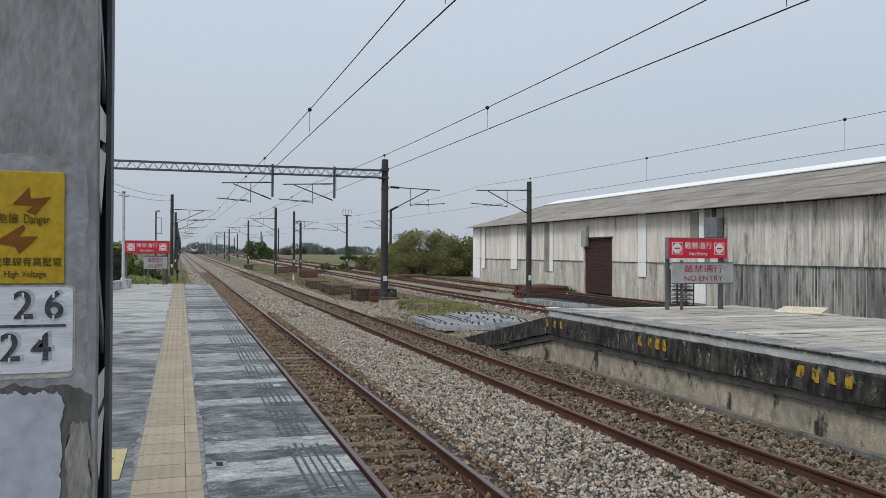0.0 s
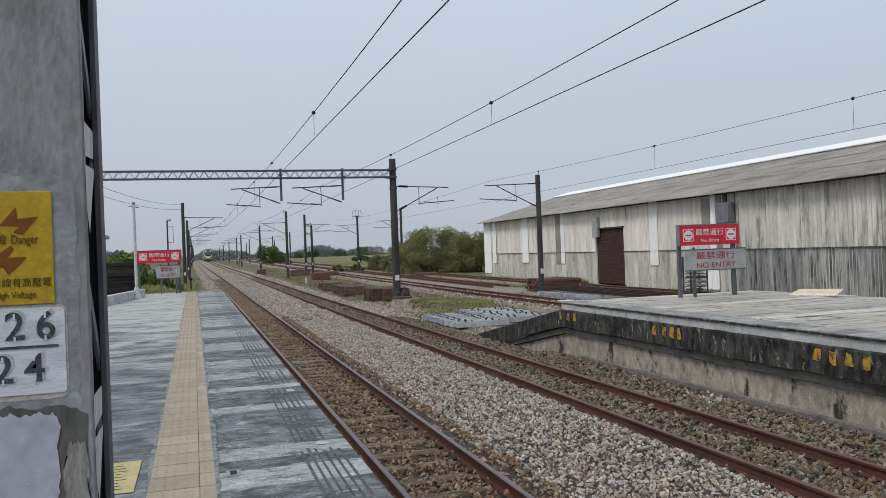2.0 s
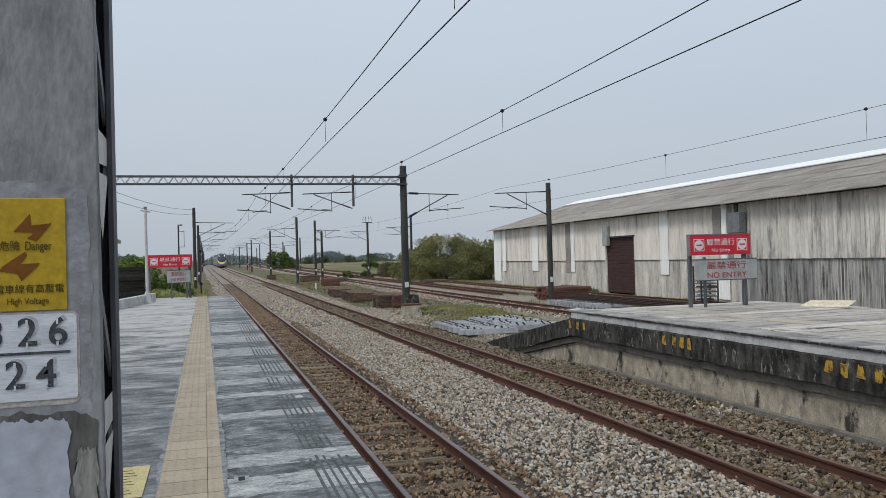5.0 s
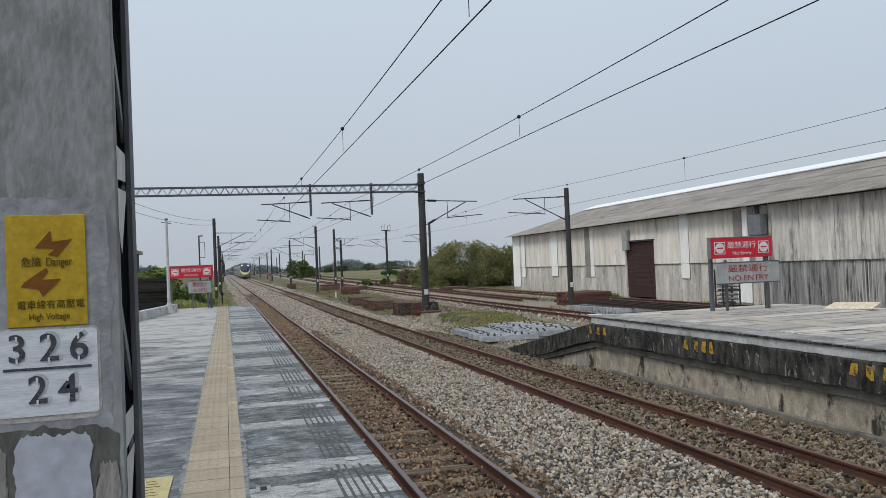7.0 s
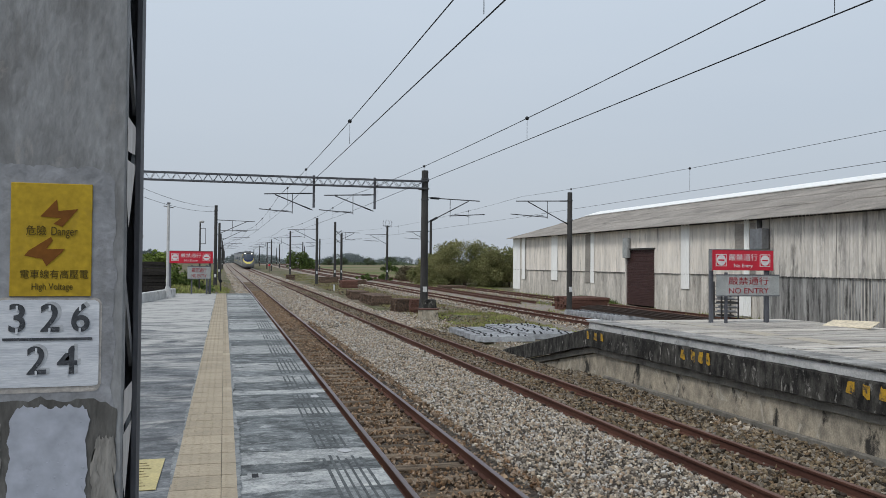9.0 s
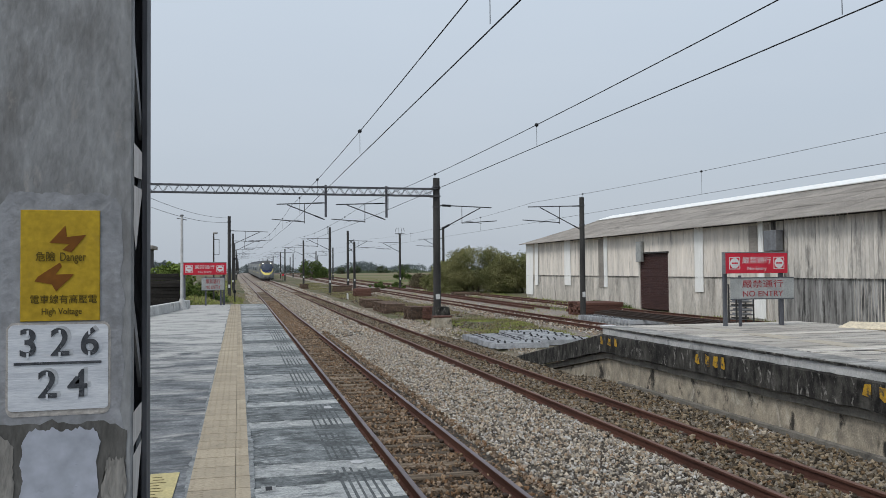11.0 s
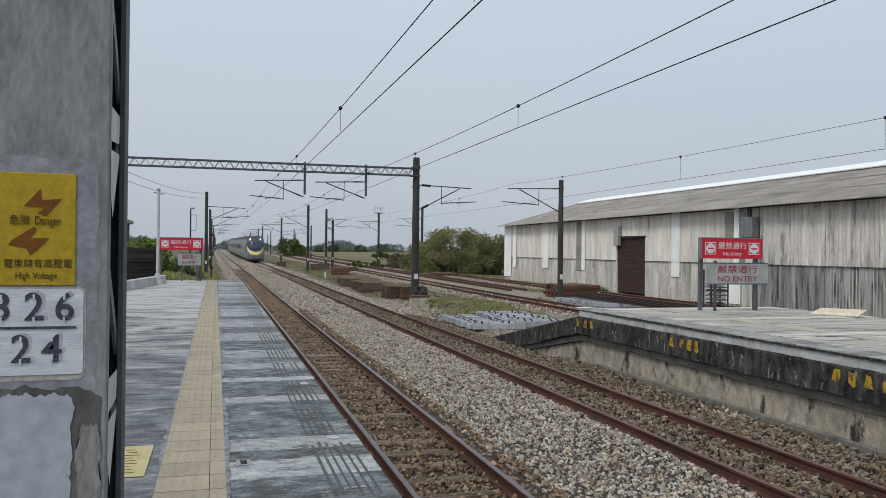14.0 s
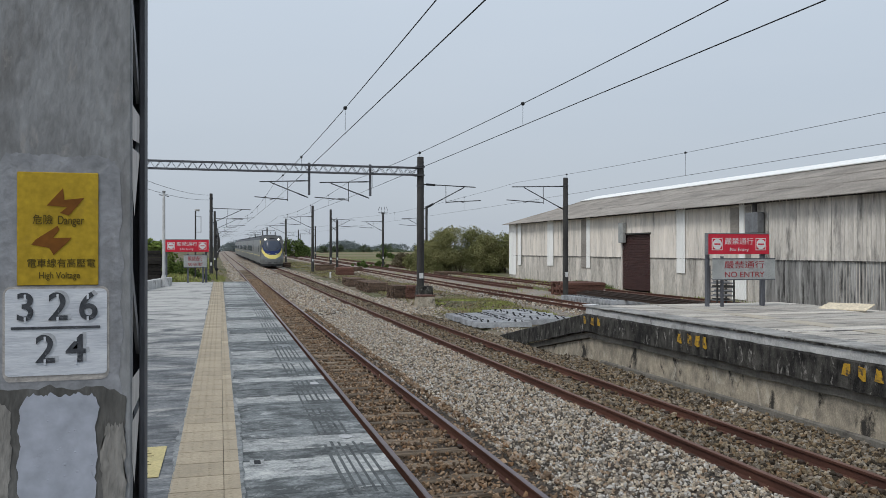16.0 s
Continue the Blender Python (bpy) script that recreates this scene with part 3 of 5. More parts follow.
# ---- platforms ----
def ragged_strip(x0, w, y0, y1, z, lean):
    """A thin smear along y from x0, with an uneven outer edge; w is signed."""
    ys = np.arange(y0, y1, 0.03)
    v, f = [], []
    for y in ys:
        n1, n2 = noise.noise(Vector((x0 * 5, y * 1.1, 2))), noise.noise(Vector((x0 * 5, y * 7.0, 5)))
        out = w * max(0.05, 0.5 + 1.1 * n1 + 0.45 * n2 + 0.15 * noise.noise(Vector((x0 * 3, y * 21.0, 1))))
        v += [(x0 + lean * y, y, z), (x0 + lean * y + out, y, z)]
    i = np.arange(len(ys) - 1) * 2
    f = np.stack([i, i + 1, i + 3, i + 2], 1)
    return raw_mesh("mortar_joint", np.array(v), f if w > 0 else f[:, ::-1], M["mortar"])


STRIP = -0.0031       # how the tactile strip leans towards the back of the platform
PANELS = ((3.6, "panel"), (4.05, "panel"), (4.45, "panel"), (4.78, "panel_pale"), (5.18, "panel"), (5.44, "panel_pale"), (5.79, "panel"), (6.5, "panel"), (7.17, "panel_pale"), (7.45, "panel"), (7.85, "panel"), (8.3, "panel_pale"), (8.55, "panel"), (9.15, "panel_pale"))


def platform_near():
    p = thing("platform", (0, 0, 0), "grey concrete station platform with a yellow tactile strip", "platform", kind="structure")
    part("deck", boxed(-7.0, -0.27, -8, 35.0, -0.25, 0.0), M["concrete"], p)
    part("bedding", boxed(-0.27, EDGE_1 - 0.02, -8, 35.0, -0.25, -0.016), M["wall_ledge"], p, "dark mortar bedding under the tiles")
    part("platform_wall", boxed(-6.9, EDGE_1 - 0.16, -8, 34.9, -1.75, -0.25), M["wall_pale"], p, "pale concrete wall under the deck")
    box(bm := bmesh.new(), EDGE_1 - 0.02, EDGE_1, -8, 35.0, -0.25, -0.012, 0.008)
    part("edge_face", bm, M["wall_dark"], p)
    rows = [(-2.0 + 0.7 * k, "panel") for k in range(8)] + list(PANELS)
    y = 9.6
    # Pale panels become likelier with growing y.
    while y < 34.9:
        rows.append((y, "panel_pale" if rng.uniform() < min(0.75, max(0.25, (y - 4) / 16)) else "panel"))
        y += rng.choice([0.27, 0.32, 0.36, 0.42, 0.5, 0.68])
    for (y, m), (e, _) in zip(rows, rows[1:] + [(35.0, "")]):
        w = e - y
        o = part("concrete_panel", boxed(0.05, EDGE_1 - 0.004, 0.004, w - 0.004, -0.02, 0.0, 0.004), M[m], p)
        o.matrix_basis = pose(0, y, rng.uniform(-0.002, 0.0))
    def tile(w):
        bm = boxed(0.0012, w - 0.0012, 0.007, 0.293, -0.02, 0.006, 0.002)
        for k in range(int(w / 0.06)):
            for q in range(6):
                box(bm, 0.022 + 0.06 * k, 0.042 + 0.06 * k, 0.02 + 0.046 * q, 0.048 + 0.046 * q, 0.006, 0.0071)
        return mesh_of("tactile_tile", bm, M["tactile"])

    a, b = tile(0.293), tile(0.095)
    for k in range(123):
        y = -2 + 0.30 * k
        for me, x in ((a, -0.27), (b, 0.023)):
            o = part("tactile_tile", me, None, p)
            o.matrix_basis = pose(x + STRIP * y, y, 0, 0, 0, -math.degrees(math.atan(STRIP)))
    part("mortar_joint", ragged_strip(-0.262, -0.032, 2.0, 34.9, 0.0062, STRIP), None, p, "ragged pale mortar along the strip")
    part("mortar_joint", ragged_strip(0.114, 0.045, 2.0, 34.9, 0.0062, STRIP), None, p, "ragged pale mortar along the strip")
    gr = bmesh.new()
    y = 4.3
    while y < 34:
        n = rng.uniform(0.7, 1.7)
        for x in (0.665, 0.715, 0.765, 0.815, 0.865, 0.915):
            if rng.uniform() < 0.96:
                s = rng.uniform(0, 0.06)
                box(gr, x, x + rng.uniform(0.014, 0.022), y + s, y + n - rng.uniform(0, 0.15), 0.0, 0.0012)
        y += n + rng.uniform(0.03, 0.22)
    part("anti_slip_strip", gr, M["groove"], p, "worn dark anti-slip lines along the edge", kind="stuff")
    return p


platform_near()


def platform_far():
    p = thing("platform", (0, 0, 0), "old island platform with a blackened edge and a sloping end", "platform", kind="structure")
    y1, y2, zt, slope = 18.0, 24.2, -0.03, 0.186

    def band(x0, x1, za, zz, mat, name, label="", ya=-14.0, yb=y1, rough=0.0, s=0.0):
        """A weathered band along the platform from ya to yb, that follows the ramp with slope s beyond y1."""
        ys = [*np.arange(ya, min(yb, y1), 0.14), *([y1] if yb >= y1 else []), *(np.arange(y1 + 0.14, yb, 0.14) if yb > y1 else []), yb]
        rows = []
        for y in sorted(set(float(q) for q in ys)):
            d = s * max(0.0, y - y1)
            j = [rough * (noise.noise(Vector((y * 1.9, k * 9.1 + za, 1))) + 0.8 * noise.noise(Vector((y * 6.5, k * 7.3, za)))) for k in range(6)]
            rows.append([(x0 + 0.5 * j[0], y, za - d + j[1]), (x1, y, za - d), (x1, y, zz - d), (x0 + 0.03 + 0.3 * j[4], y, zz - d + 0.3 * j[5]), (x0 + 0.4 * j[2], y, zz - d - 0.02 + j[3])])
        v = np.array([q for r in rows for q in r])
        f = [(5 * i + k, 5 * i + (k + 1) % 5, 5 * i + 5 + (k + 1) % 5, 5 * i + 5 + k) for i in range(len(rows) - 1) for k in range(5)]
        part(name, raw_mesh(name, v, np.array(f), mat), None, p, label)
        bm = bmesh.new()
        for r in (rows[0][::-1], rows[-1]):
            bm.faces.new([bm.verts.new(q) for q in r])
        part(name + "_end", bm, mat, p)

    band(EDGE_2 + 0.02, 14.2, -0.25, zt - 0.03, M["wall_ledge"], "deck_base")
    band(EDGE_2 + 0.24, 12.2, -0.9, -0.09, M["slab"], "ramp_deck", "worn grey ramp", y1, 21.6, 0.01, 0.36)
    band(EDGE_2 - 0.012, EDGE_2 + 0.05, -0.218, -0.072, M["coping"], "coping", "pale grey coping face", rough=0.012)
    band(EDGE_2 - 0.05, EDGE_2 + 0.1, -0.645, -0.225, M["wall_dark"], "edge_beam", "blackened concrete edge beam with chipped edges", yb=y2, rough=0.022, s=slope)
    band(EDGE_2 + 0.06, EDGE_2 + 0.2, -0.81, -0.655, M["wall_ledge"], "retaining_ledge", "grey broken ledge under the beam", yb=y2 - 0.6, rough=0.016, s=slope)
    band(EDGE_2 + 0.13, EDGE_2 + 0.6, -2.3, -0.815, M["wall_pale"], "retaining_wall", "stained pale concrete wall", yb=y2 - 1.0, s=slope)
    band(EDGE_2 + 0.07, EDGE_2 + 0.16, -1.75, -1.285, M["wall_ledge"], "wall_footing", "grey concrete footing", yb=17.4, rough=0.014)
    y, k = 18.1, 0
    while y > -13.5:
        w = 0.46 + rng.uniform(-0.02, 0.02)
        part("edge_slab", boxed(EDGE_2 - 0.035 + rng.uniform(-0.012, 0.012), EDGE_2 + 0.52, y - w + 0.006, y, zt - 0.04, zt + rng.uniform(-0.004, 0.006), 0.008), M["slab"], p)
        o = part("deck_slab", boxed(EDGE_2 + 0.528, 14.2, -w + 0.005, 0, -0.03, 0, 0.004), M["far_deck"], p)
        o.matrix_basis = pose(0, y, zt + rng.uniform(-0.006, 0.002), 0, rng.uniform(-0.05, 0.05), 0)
        if rng.uniform() < 0.8:
            # Dark strip that stands in for both shade and dirt on the slab's front.
            part("shaded_slab_front", boxed(EDGE_2 - 0.048, EDGE_2 - 0.026, y - w + 0.02, y - 0.01, zt - 0.044, zt - 0.012 - rng.uniform(0, 0.01), 0.003), M["wall_dark"], p, "dark strip for the shaded and dirty front of an edge slab")
        y -= w
    for k, y in enumerate((17.95, 17.55, 17.2, 13.75, 13.4, 13.15, 12.9, 9.45, 9.15, 8.85, 8.55)):
        bm = bmesh.new()
        w = 0.13 + 0.04 * (k % 2)
        q = [(-w / 2, -0.47), (-w * 0.1, -0.475), (w / 2, -0.45), (w * (0.25 if k % 2 else 0.5), -0.27), (w * 0.05, -0.285), (-w * (0.5 if k % 3 else 0.2), -0.28)]
        bm.faces.new([bm.verts.new((EDGE_2 - 0.066, y + dx, z + rng.uniform(-0.02, 0.02))) for dx, z in q])
        part("paint_mark", bm, M["yellow"], p, "worn yellow paint mark")
    bm = bmesh.new()
    box(bm, 10.3, 10.75, -13, 17.6, zt - 0.004, zt + 0.004)
    part("tactile_strip", bm, M["far_strip"], p, "faded beige strip")
    bm = boxed(EDGE_2 - 0.02, EDGE_2 + 0.3, 17.9, 18.2, zt + 0.006, zt + 0.018, 0.005)
    part("corner_mark", bm, M["white"], p, "white painted corner")


platform_far()


# ---- overhead line ----
def pole(x, y, top, r=0.15, label="dark weathered concrete catenary pole", base=None):
    base = GROUND + climb(y) if base is None else base
    t = thing("catenary_pole", (x, y, base - 0.1), label, "pole", "catenary poles")
    h = top - base + 0.1
    part("shaft", tube(bmesh.new(), (0, 0, 0), (0, 0, h), r * 1.08, r * 0.9, 14), M["pole"], t, smooth=False)
    part("number_plate", boxed(-r * 0.55, r * 0.55, -r * 1.12, -r * 0.9, 1.42, 1.7), M["white"], t, "white number plate")
    part("band", tube(bmesh.new(), (0, 0, h - 0.5), (0, 0, h - 0.42), r * 1.06, r * 1.06, 14), M["bracket"], t)
    part("band", tube(bmesh.new(), (0, 0, h - 1.6), (0, 0, h - 1.52), r * 1.08, r * 1.08, 14), M["bracket"], t)
    return t


def cantilever(x, y, side, reach, ztop=4.9, zlow=3.95, name="cantilever", drop=0.85, ins=0.035):
    """A bracket from a post at (x, y) to the side (-1 or 1), that holds a messenger and a contact wire."""
    t = thing(name, (x, y, 0), "thin steel cantilever bracket with insulators holding the wires", "bracket", "catenary brackets")
    part("top_tube", tube(bmesh.new(), (0, 0, ztop + 0.02), (side * reach, 0, ztop - 0.08), 0.028), M["bracket"], t)
    part("brace_tube", tube(bmesh.new(), (0, 0, ztop - drop), (side * reach * 0.78, 0, ztop - 0.1), 0.028), M["bracket"], t)
    part("registration_tube", tube(bmesh.new(), (side * reach * 0.42, 0, zlow - 0.03), (side * reach * 1.1, 0, zlow + 0.1), 0.024), M["bracket"], t)
    part("drop_rod", tube(bmesh.new(), (side * reach * 0.42, 0, zlow - 0.1), (side * reach * 0.42, 0, ztop), 0.018), M["bracket"], t)
    part("insulator", tube(bmesh.new(), (side * 0.12, 0, ztop + 0.015), (side * 0.6, 0, ztop - 0.005), ins, ins, 10), M["wire"], t, "dark ribbed insulator")
    part("insulator", tube(bmesh.new(), (side * 0.14, 0, ztop - drop + (drop - 0.1) * 0.14 / (reach * 0.78)), (side * 0.5, 0, ztop - drop + (drop - 0.1) * 0.5 / (reach * 0.78)), ins, ins, 10), M["wire"], t, "dark ribbed insulator")
    pts = [(side * reach * (0.5 + 0.3 * k / 6), 0, zlow + 0.06 - 0.12 * (k / 6) ** 2) for k in range(7)]
    part("steady_arm", line_tube(pts, 0.014), M["bracket"], t)
    return t


def wires(c, y_supports, m_low, contact, droppers, label, r=0.0085):
    """Messenger and contact wire over one track, as one thing with its droppers."""
    t = thing("overhead_wire", (c, 0, 0), label, "overhead wire", "overhead wires")
    pts, con = [], []
    for a, b in zip(y_supports, y_supports[1:]):
        for k in range(12):
            u = k / 12
            y = a + (b - a) * u
            pts.append((bend(y) if c < 10 else 0.0, y, climb(y) + m_low + 0.36 * (2 * u - 1) ** 2))
            con.append((0.06 + bend(y) if c < 10 else 0.0, y, climb(y) + contact))
    part("messenger_wire", line_tube(pts, r), M["wire"], t)
    part("contact_wire", line_tube(con, r), M["wire"], t)
    for y in droppers:
        z = np.interp(y, [p[1] for p in pts], [p[2] for p in pts])
        x = np.interp(y, [p[1] for p in pts], [p[0] for p in pts])
        zc = np.interp(y, [p[1] for p in con], [p[2] for p in con])
        bm = tube(bmesh.new(), (x, y, zc), (x, y, z), 0.005, sides=5)
        part("dropper", bm, M["wire"], t)
        bm = bmesh.new()
        bmesh.ops.create_icosphere(bm, subdivisions=2, radius=0.045, matrix=Matrix.Translation((x, y, z)))
        part("wire_clamp", bm, M["wire"], t, "dark round wire clamp")
    return t


wires(TRACKS[0], (-8, 41.8, 92, 142, 192, 242, 300, 380, 480), 4.42, 3.93, (-2, 7.9, 17.35, 27.4, 36, 50, 60, 70, 80), "black messenger and contact wires with droppers over the platform track")
wires(TRACKS[1], (-6, 41.8, 92, 134, 185, 235, 300, 380, 480), 4.565, 4.11, (-2, 7.3, 16.6, 26.2, 35, 50, 60, 70, 80), "black messenger and contact wires with droppers over the through track")
wires(TRACKS[2], (-8, 41.8, 100, 150, 200, 260, 330, 400), 4.74, 3.97, (16, 25.06, 35.2, 52, 62, 75), "black messenger and contact wires with droppers over the siding", 0.0065)


def portal():
    y = 41.8
    t = thing("catenary_portal", (0, y, GROUND), "steel lattice beam across the tracks with hanging brackets", "portal")
    z0, z1 = 5.36 - GROUND, 5.74 - GROUND
    for dy in (-0.18, 0.18):
        for z in (z0, z1):
            part("chord", boxed(-6.2, 10.15, dy - 0.03, dy + 0.03, z - 0.035, z + 0.035), M["steel_dark"], t)
        x, up = -6.2, True
        n = 0
        while x < 9.9:
            part("lacing_bar", bar(bmesh.new(), (x, dy, z0 if up else z1), (x + 0.25, dy, z1 if up else z0), 0.032, 0.02), M["steel_dark"], t)
            x += 0.25
            up = not up
    for x in (4.32, 7.52):
        part("drop_post", boxed(x - 0.055, x + 0.055, -0.06, 0.06, 4.18 - GROUND, 5.85 - GROUND), M["steel_dark"], t)
    for x in (10.18, -6.2):
        part("clamp_plate", boxed(x - 0.24, x + 0.24, -0.25, 0.25, z0 - 0.06, z0 + 0.02), M["bracket"], t)
        part("clamp_plate", boxed(x - 0.24, x + 0.24, -0.25, 0.25, z1 - 0.02, z1 + 0.06), M["bracket"], t)


portal()
pole(10.25, 41.8, 6.33, 0.195, "thick dark catenary pole carrying the lattice beam")
pole(-6.25, 41.8, 6.33, 0.195, "thick dark catenary pole carrying the lattice beam")
cantilever(4.26, 41.8, -1, 2.45)
cantilever(7.46, 41.8, -1, 2.6, 4.92, 3.98)
cantilever(10.45, 41.8, 1, 2.9, 4.85, 3.95, drop=1.3, ins=0.06)
POLES = [(-0.98, 74, 6.35), (-0.93, 102, 6.1), (9.9, 92, 6.4), (13.0, 100, 6.4), (13.95, 101, 5.1), (21.0, 107, 6.45), (19.0, 171, 6.4), (10.05, 134, 6.5),
         (14.3, 230, 6.5), (18.5, 205, 6.5), (9.7, 185, 6.5), (10.0, 212, 6.5), (23.4, 92.4, 6.5), (18.6, 41.6, 5.4), (-1.1, 150, 6.4), (-1.1, 200, 6.4), (-1.2, 255, 6.4),
         (10, 262, 6.5), (10, 318, 6.5), (10.2, 380, 6.5), (-1.2, 320, 6.4), (-1.2, 390, 6.4), (17, 290, 6.5), (24, 260, 6.5)]
for x, y, top in POLES:
    pole(x, y, top, 0.15)
horns = thing("pole_horns", (21.0, 107, 6.3), "steel horn brackets on top of a catenary pole", "bracket")
for s in (-1, -0.4, 0.4, 1):
    part("horn", line_tube([(0.12 * s, 0, 0), (0.5 * s, 0, 0.1), (0.62 * s, 0, 0.5), (0.45 * s, 0, 0.9)], 0.03), M["bracket"], horns)
part("crossbar", boxed(-0.65, 0.65, -0.04, 0.04, 0.05, 0.13), M["bracket"], horns)
for x, y, s, r in ((-0.98, 74, 1, 3.4), (-0.93, 102, 1, 3.3), (9.9, 92, -1, 3.3), (13.0, 100, 1, 3.1), (21, 107, -1, 3.0), (18.6, 41.6, -1, 3.2), (10.05, 134, -1, 3.4), (9.7, 185, -1, 3.2),
                   (10, 212, -1, 3.2), (10, 262, -1, 3.2), (-1.1, 150, 1, 3.4), (-1.1, 200, 1, 3.4), (23.4, 92.4, -1, 3.0), (19, 171, -1, 3), (18.5, 205, -1, 3), (-1.2, 255, 1, 3.4)):
    cantilever(x, y, s, r, 4.9 + climb(y), 4.0 + climb(y), drop=1.35)
feeder = thing("feeder_wire", (0, 0, 0), "two thin sagging feeder wires between poles", "overhead wire")
for za, zb in ((6.2, 6.0), (5.8, 5.45)):
    part("wire", line_tube([(-0.98 - 5.27 * k / 10, 74 - 32.2 * k / 10, za + (zb - za) * k / 10 - 0.5 * (1 - (k / 5 - 1) ** 2)) for k in range(11)], 0.012), M["wire"], feeder)
ties = thing("pole_brace", (13.0, 100.2, GROUND), "steel braces between two trackside poles", "bracket")
for z0, z1 in ((6.9, 6.2), (5.9, 5.2), (6.2, 6.9)):
    part("brace_bar", bar(bmesh.new(), (0, 0, z0), (0.95, 0.8, z1), 0.06, 0.06), M["bracket"], ties)


# ---- warehouse shed ----
def shed():
    t = thing("warehouse_shed", (26.5, 0, -1.6), "long old warehouse clad in grey corrugated sheets with a grey roof", "warehouse")
    y0, y1, eave, ridge_x, ridge = 12.0, 72.3, 5.46, 8.9, 8.01
    DOOR = (46.1, 49.75, 3.97)

    def corrugated(ya, yb, za, zb, mat, name, x=0.0, pitch=0.152, amp=0.022, label=""):
        n = max(4, int((yb - ya) / pitch * 4))
        ys = np.linspace(ya, yb, n + 1)
        xs = x - amp * np.cos(2 * np.pi * ys / pitch)
        v = np.concatenate([np.stack([xs, ys, np.full(n + 1, za)], 1), np.stack([xs, ys, np.full(n + 1, zb)], 1)])
        i = np.arange(n)
        ob = new(name, raw_mesh(name, v, np.stack([i + 1, i, i + n + 1, i + n + 2], 1), mat))
        ob.parent = t
        tagged(ob, label=label)

    part("backing_wall", boxed(0.05, 0.2, y0, DOOR[0], 0, eave), M["shed_low"], t)
    part("backing_wall", boxed(0.05, 0.2, DOOR[1], y1, 0, eave), M["shed_low"], t)
    part("backing_wall", boxed(0.05, 0.2, DOOR[0], DOOR[1], DOOR[2], eave), M["shed_low"], t)
    ys = [*np.arange(y0, DOOR[0] - 0.5, 1.52), DOOR[0], DOOR[1], *np.arange(DOOR[1] + 1.55, y1 - 0.5, 1.52), y1]
    for a, b in zip(ys, ys[1:]):
        d = rng.uniform(-0.012, 0.012)
        if a == DOOR[0]:
            corrugated(a, b, DOOR[2], eave, M["shed_wall"], "cladding_sheet", d)
            continue
        corrugated(a, b, 2.42, eave, M["shed_old" if a < 34.5 else "shed_wall"], "cladding_sheet", d, *((0.253, 0.045) if a < 34.5 else (0.152, 0.022)))
        corrugated(a + 0.01, b, 0.1, 2.46, M["shed_low_dark" if a < 34.5 else "shed_low"], "lower_cladding_sheet", d + 0.02, *((0.19, 0.035) if a < 34.5 else (0.152, 0.022)), label="streaked grey lower cladding")
    # pale translucent strips, a downpipe and the shutter
    # The last, low strip stands in for a pale locker by the wall.
    for a, b, zb in ((70.35, 72.28, 0.63), (69.0, 69.9, 1.55), (61.6, 62.9, 1.63), (54.7, 55.4, 1.6), (42.0, 42.95, 1.55), (36.4, 36.8, 1.8), (36.2, 37.4, -0.0)):
        top = eave - 0.06 if zb > 0.1 else 1.5
        corrugated(a, b, max(zb, 0.3), top, M["white_sheet"], "pale_strip", -0.05, 0.076 * 2, 0.018, "off-white translucent sheet strip")
    # Dark strips paint the shadow at the sheet laps and below the eave.
    for a, e in zip(ys, ys[1:]):
        if a != DOOR[0]:
            part("seam_shade_strip", boxed(-0.045, 0.0, a, e, 2.425, 2.45), M["pole"], t, "dark strip painted as the shadow of the lapped seam")
        part("eave_shade_strip", boxed(-0.04, 0.05, a, e, eave - 0.14, eave + 0.0), M["pole"], t, "dark strip painted as the shadow under the eave")
    part("shutter_frame", boxed(-0.06, 0.05, DOOR[1], DOOR[1] + 0.16, 0.2, DOOR[2] + 0.12), M["shed_low"], t)
    part("shutter_hood", boxed(-0.14, 0.05, DOOR[0] - 0.1, DOOR[1] + 0.2, DOOR[2], DOOR[2] + 0.1), M["pole"], t, "dark hood over the shutter")
    for k in range(34):
        z = 0.28 + 0.108 * k
        part("shutter_slat", boxed(0.02, 0.055, DOOR[0], DOOR[1], z, z + 0.1, 0.008), M["shutter"], t)
    part("switch_box", boxed(-0.3, -0.06, 49.15, 49.85, 3.43, 4.8, 0.02), M["sign_grey"], t, "grey metal box beside the shutter")
    part("wall_box", boxed(-0.5, -0.05, 34.75, 35.75, 3.8, 4.85, 0.03), M["galv"], t, "dull metal ventilator box")
    part("vent_pipe", tube(bmesh.new(), (-0.3, 35.2, 4.8), (-0.3, 35.2, 5.3), 0.12), M["pole"], t)
    part("dark_window", boxed(-0.04, 0.0, 55.45, 56.3, 1.6, 5.25), M["shed_roof"], t, "dark weathered panel")
    part("dark_window", boxed(-0.05, 0.0, 35.9, 36.3, 2.4, 5.2), M["shed_roof"], t, "dark weathered panel")
    part("dark_window", boxed(-0.05, 0.0, 36.9, 37.6, 2.9, 5.2), M["shed_roof"], t, "dark weathered panel")
    # roof sheets with a rippled eave, lapped in four rows
    for row, (u0, u1) in enumerate(((-0.07, 0.27), (0.25, 0.56), (0.54, 0.80), (0.78, 1.0))):
        ya = y0 - 0.5
        while ya < y1 + 0.3:
            yb = min(ya + 2.83, y1 + 0.35)
            n = int((yb - ya) / 0.177 * 4) + 1
            yy = np.linspace(ya, yb, n + 1)
            ww = 0.03 * np.cos(2 * np.pi * yy / 0.177) + rng.uniform(-0.008, 0.008)
            f = lambda u, w: np.stack([np.full(n + 1, ridge_x * u), yy, eave + 0.06 + (ridge - eave) * u + w], 1)
            v = np.concatenate([f(u0, ww + 0.016), f(u1, ww - 0.01)])
            i = np.arange(n)
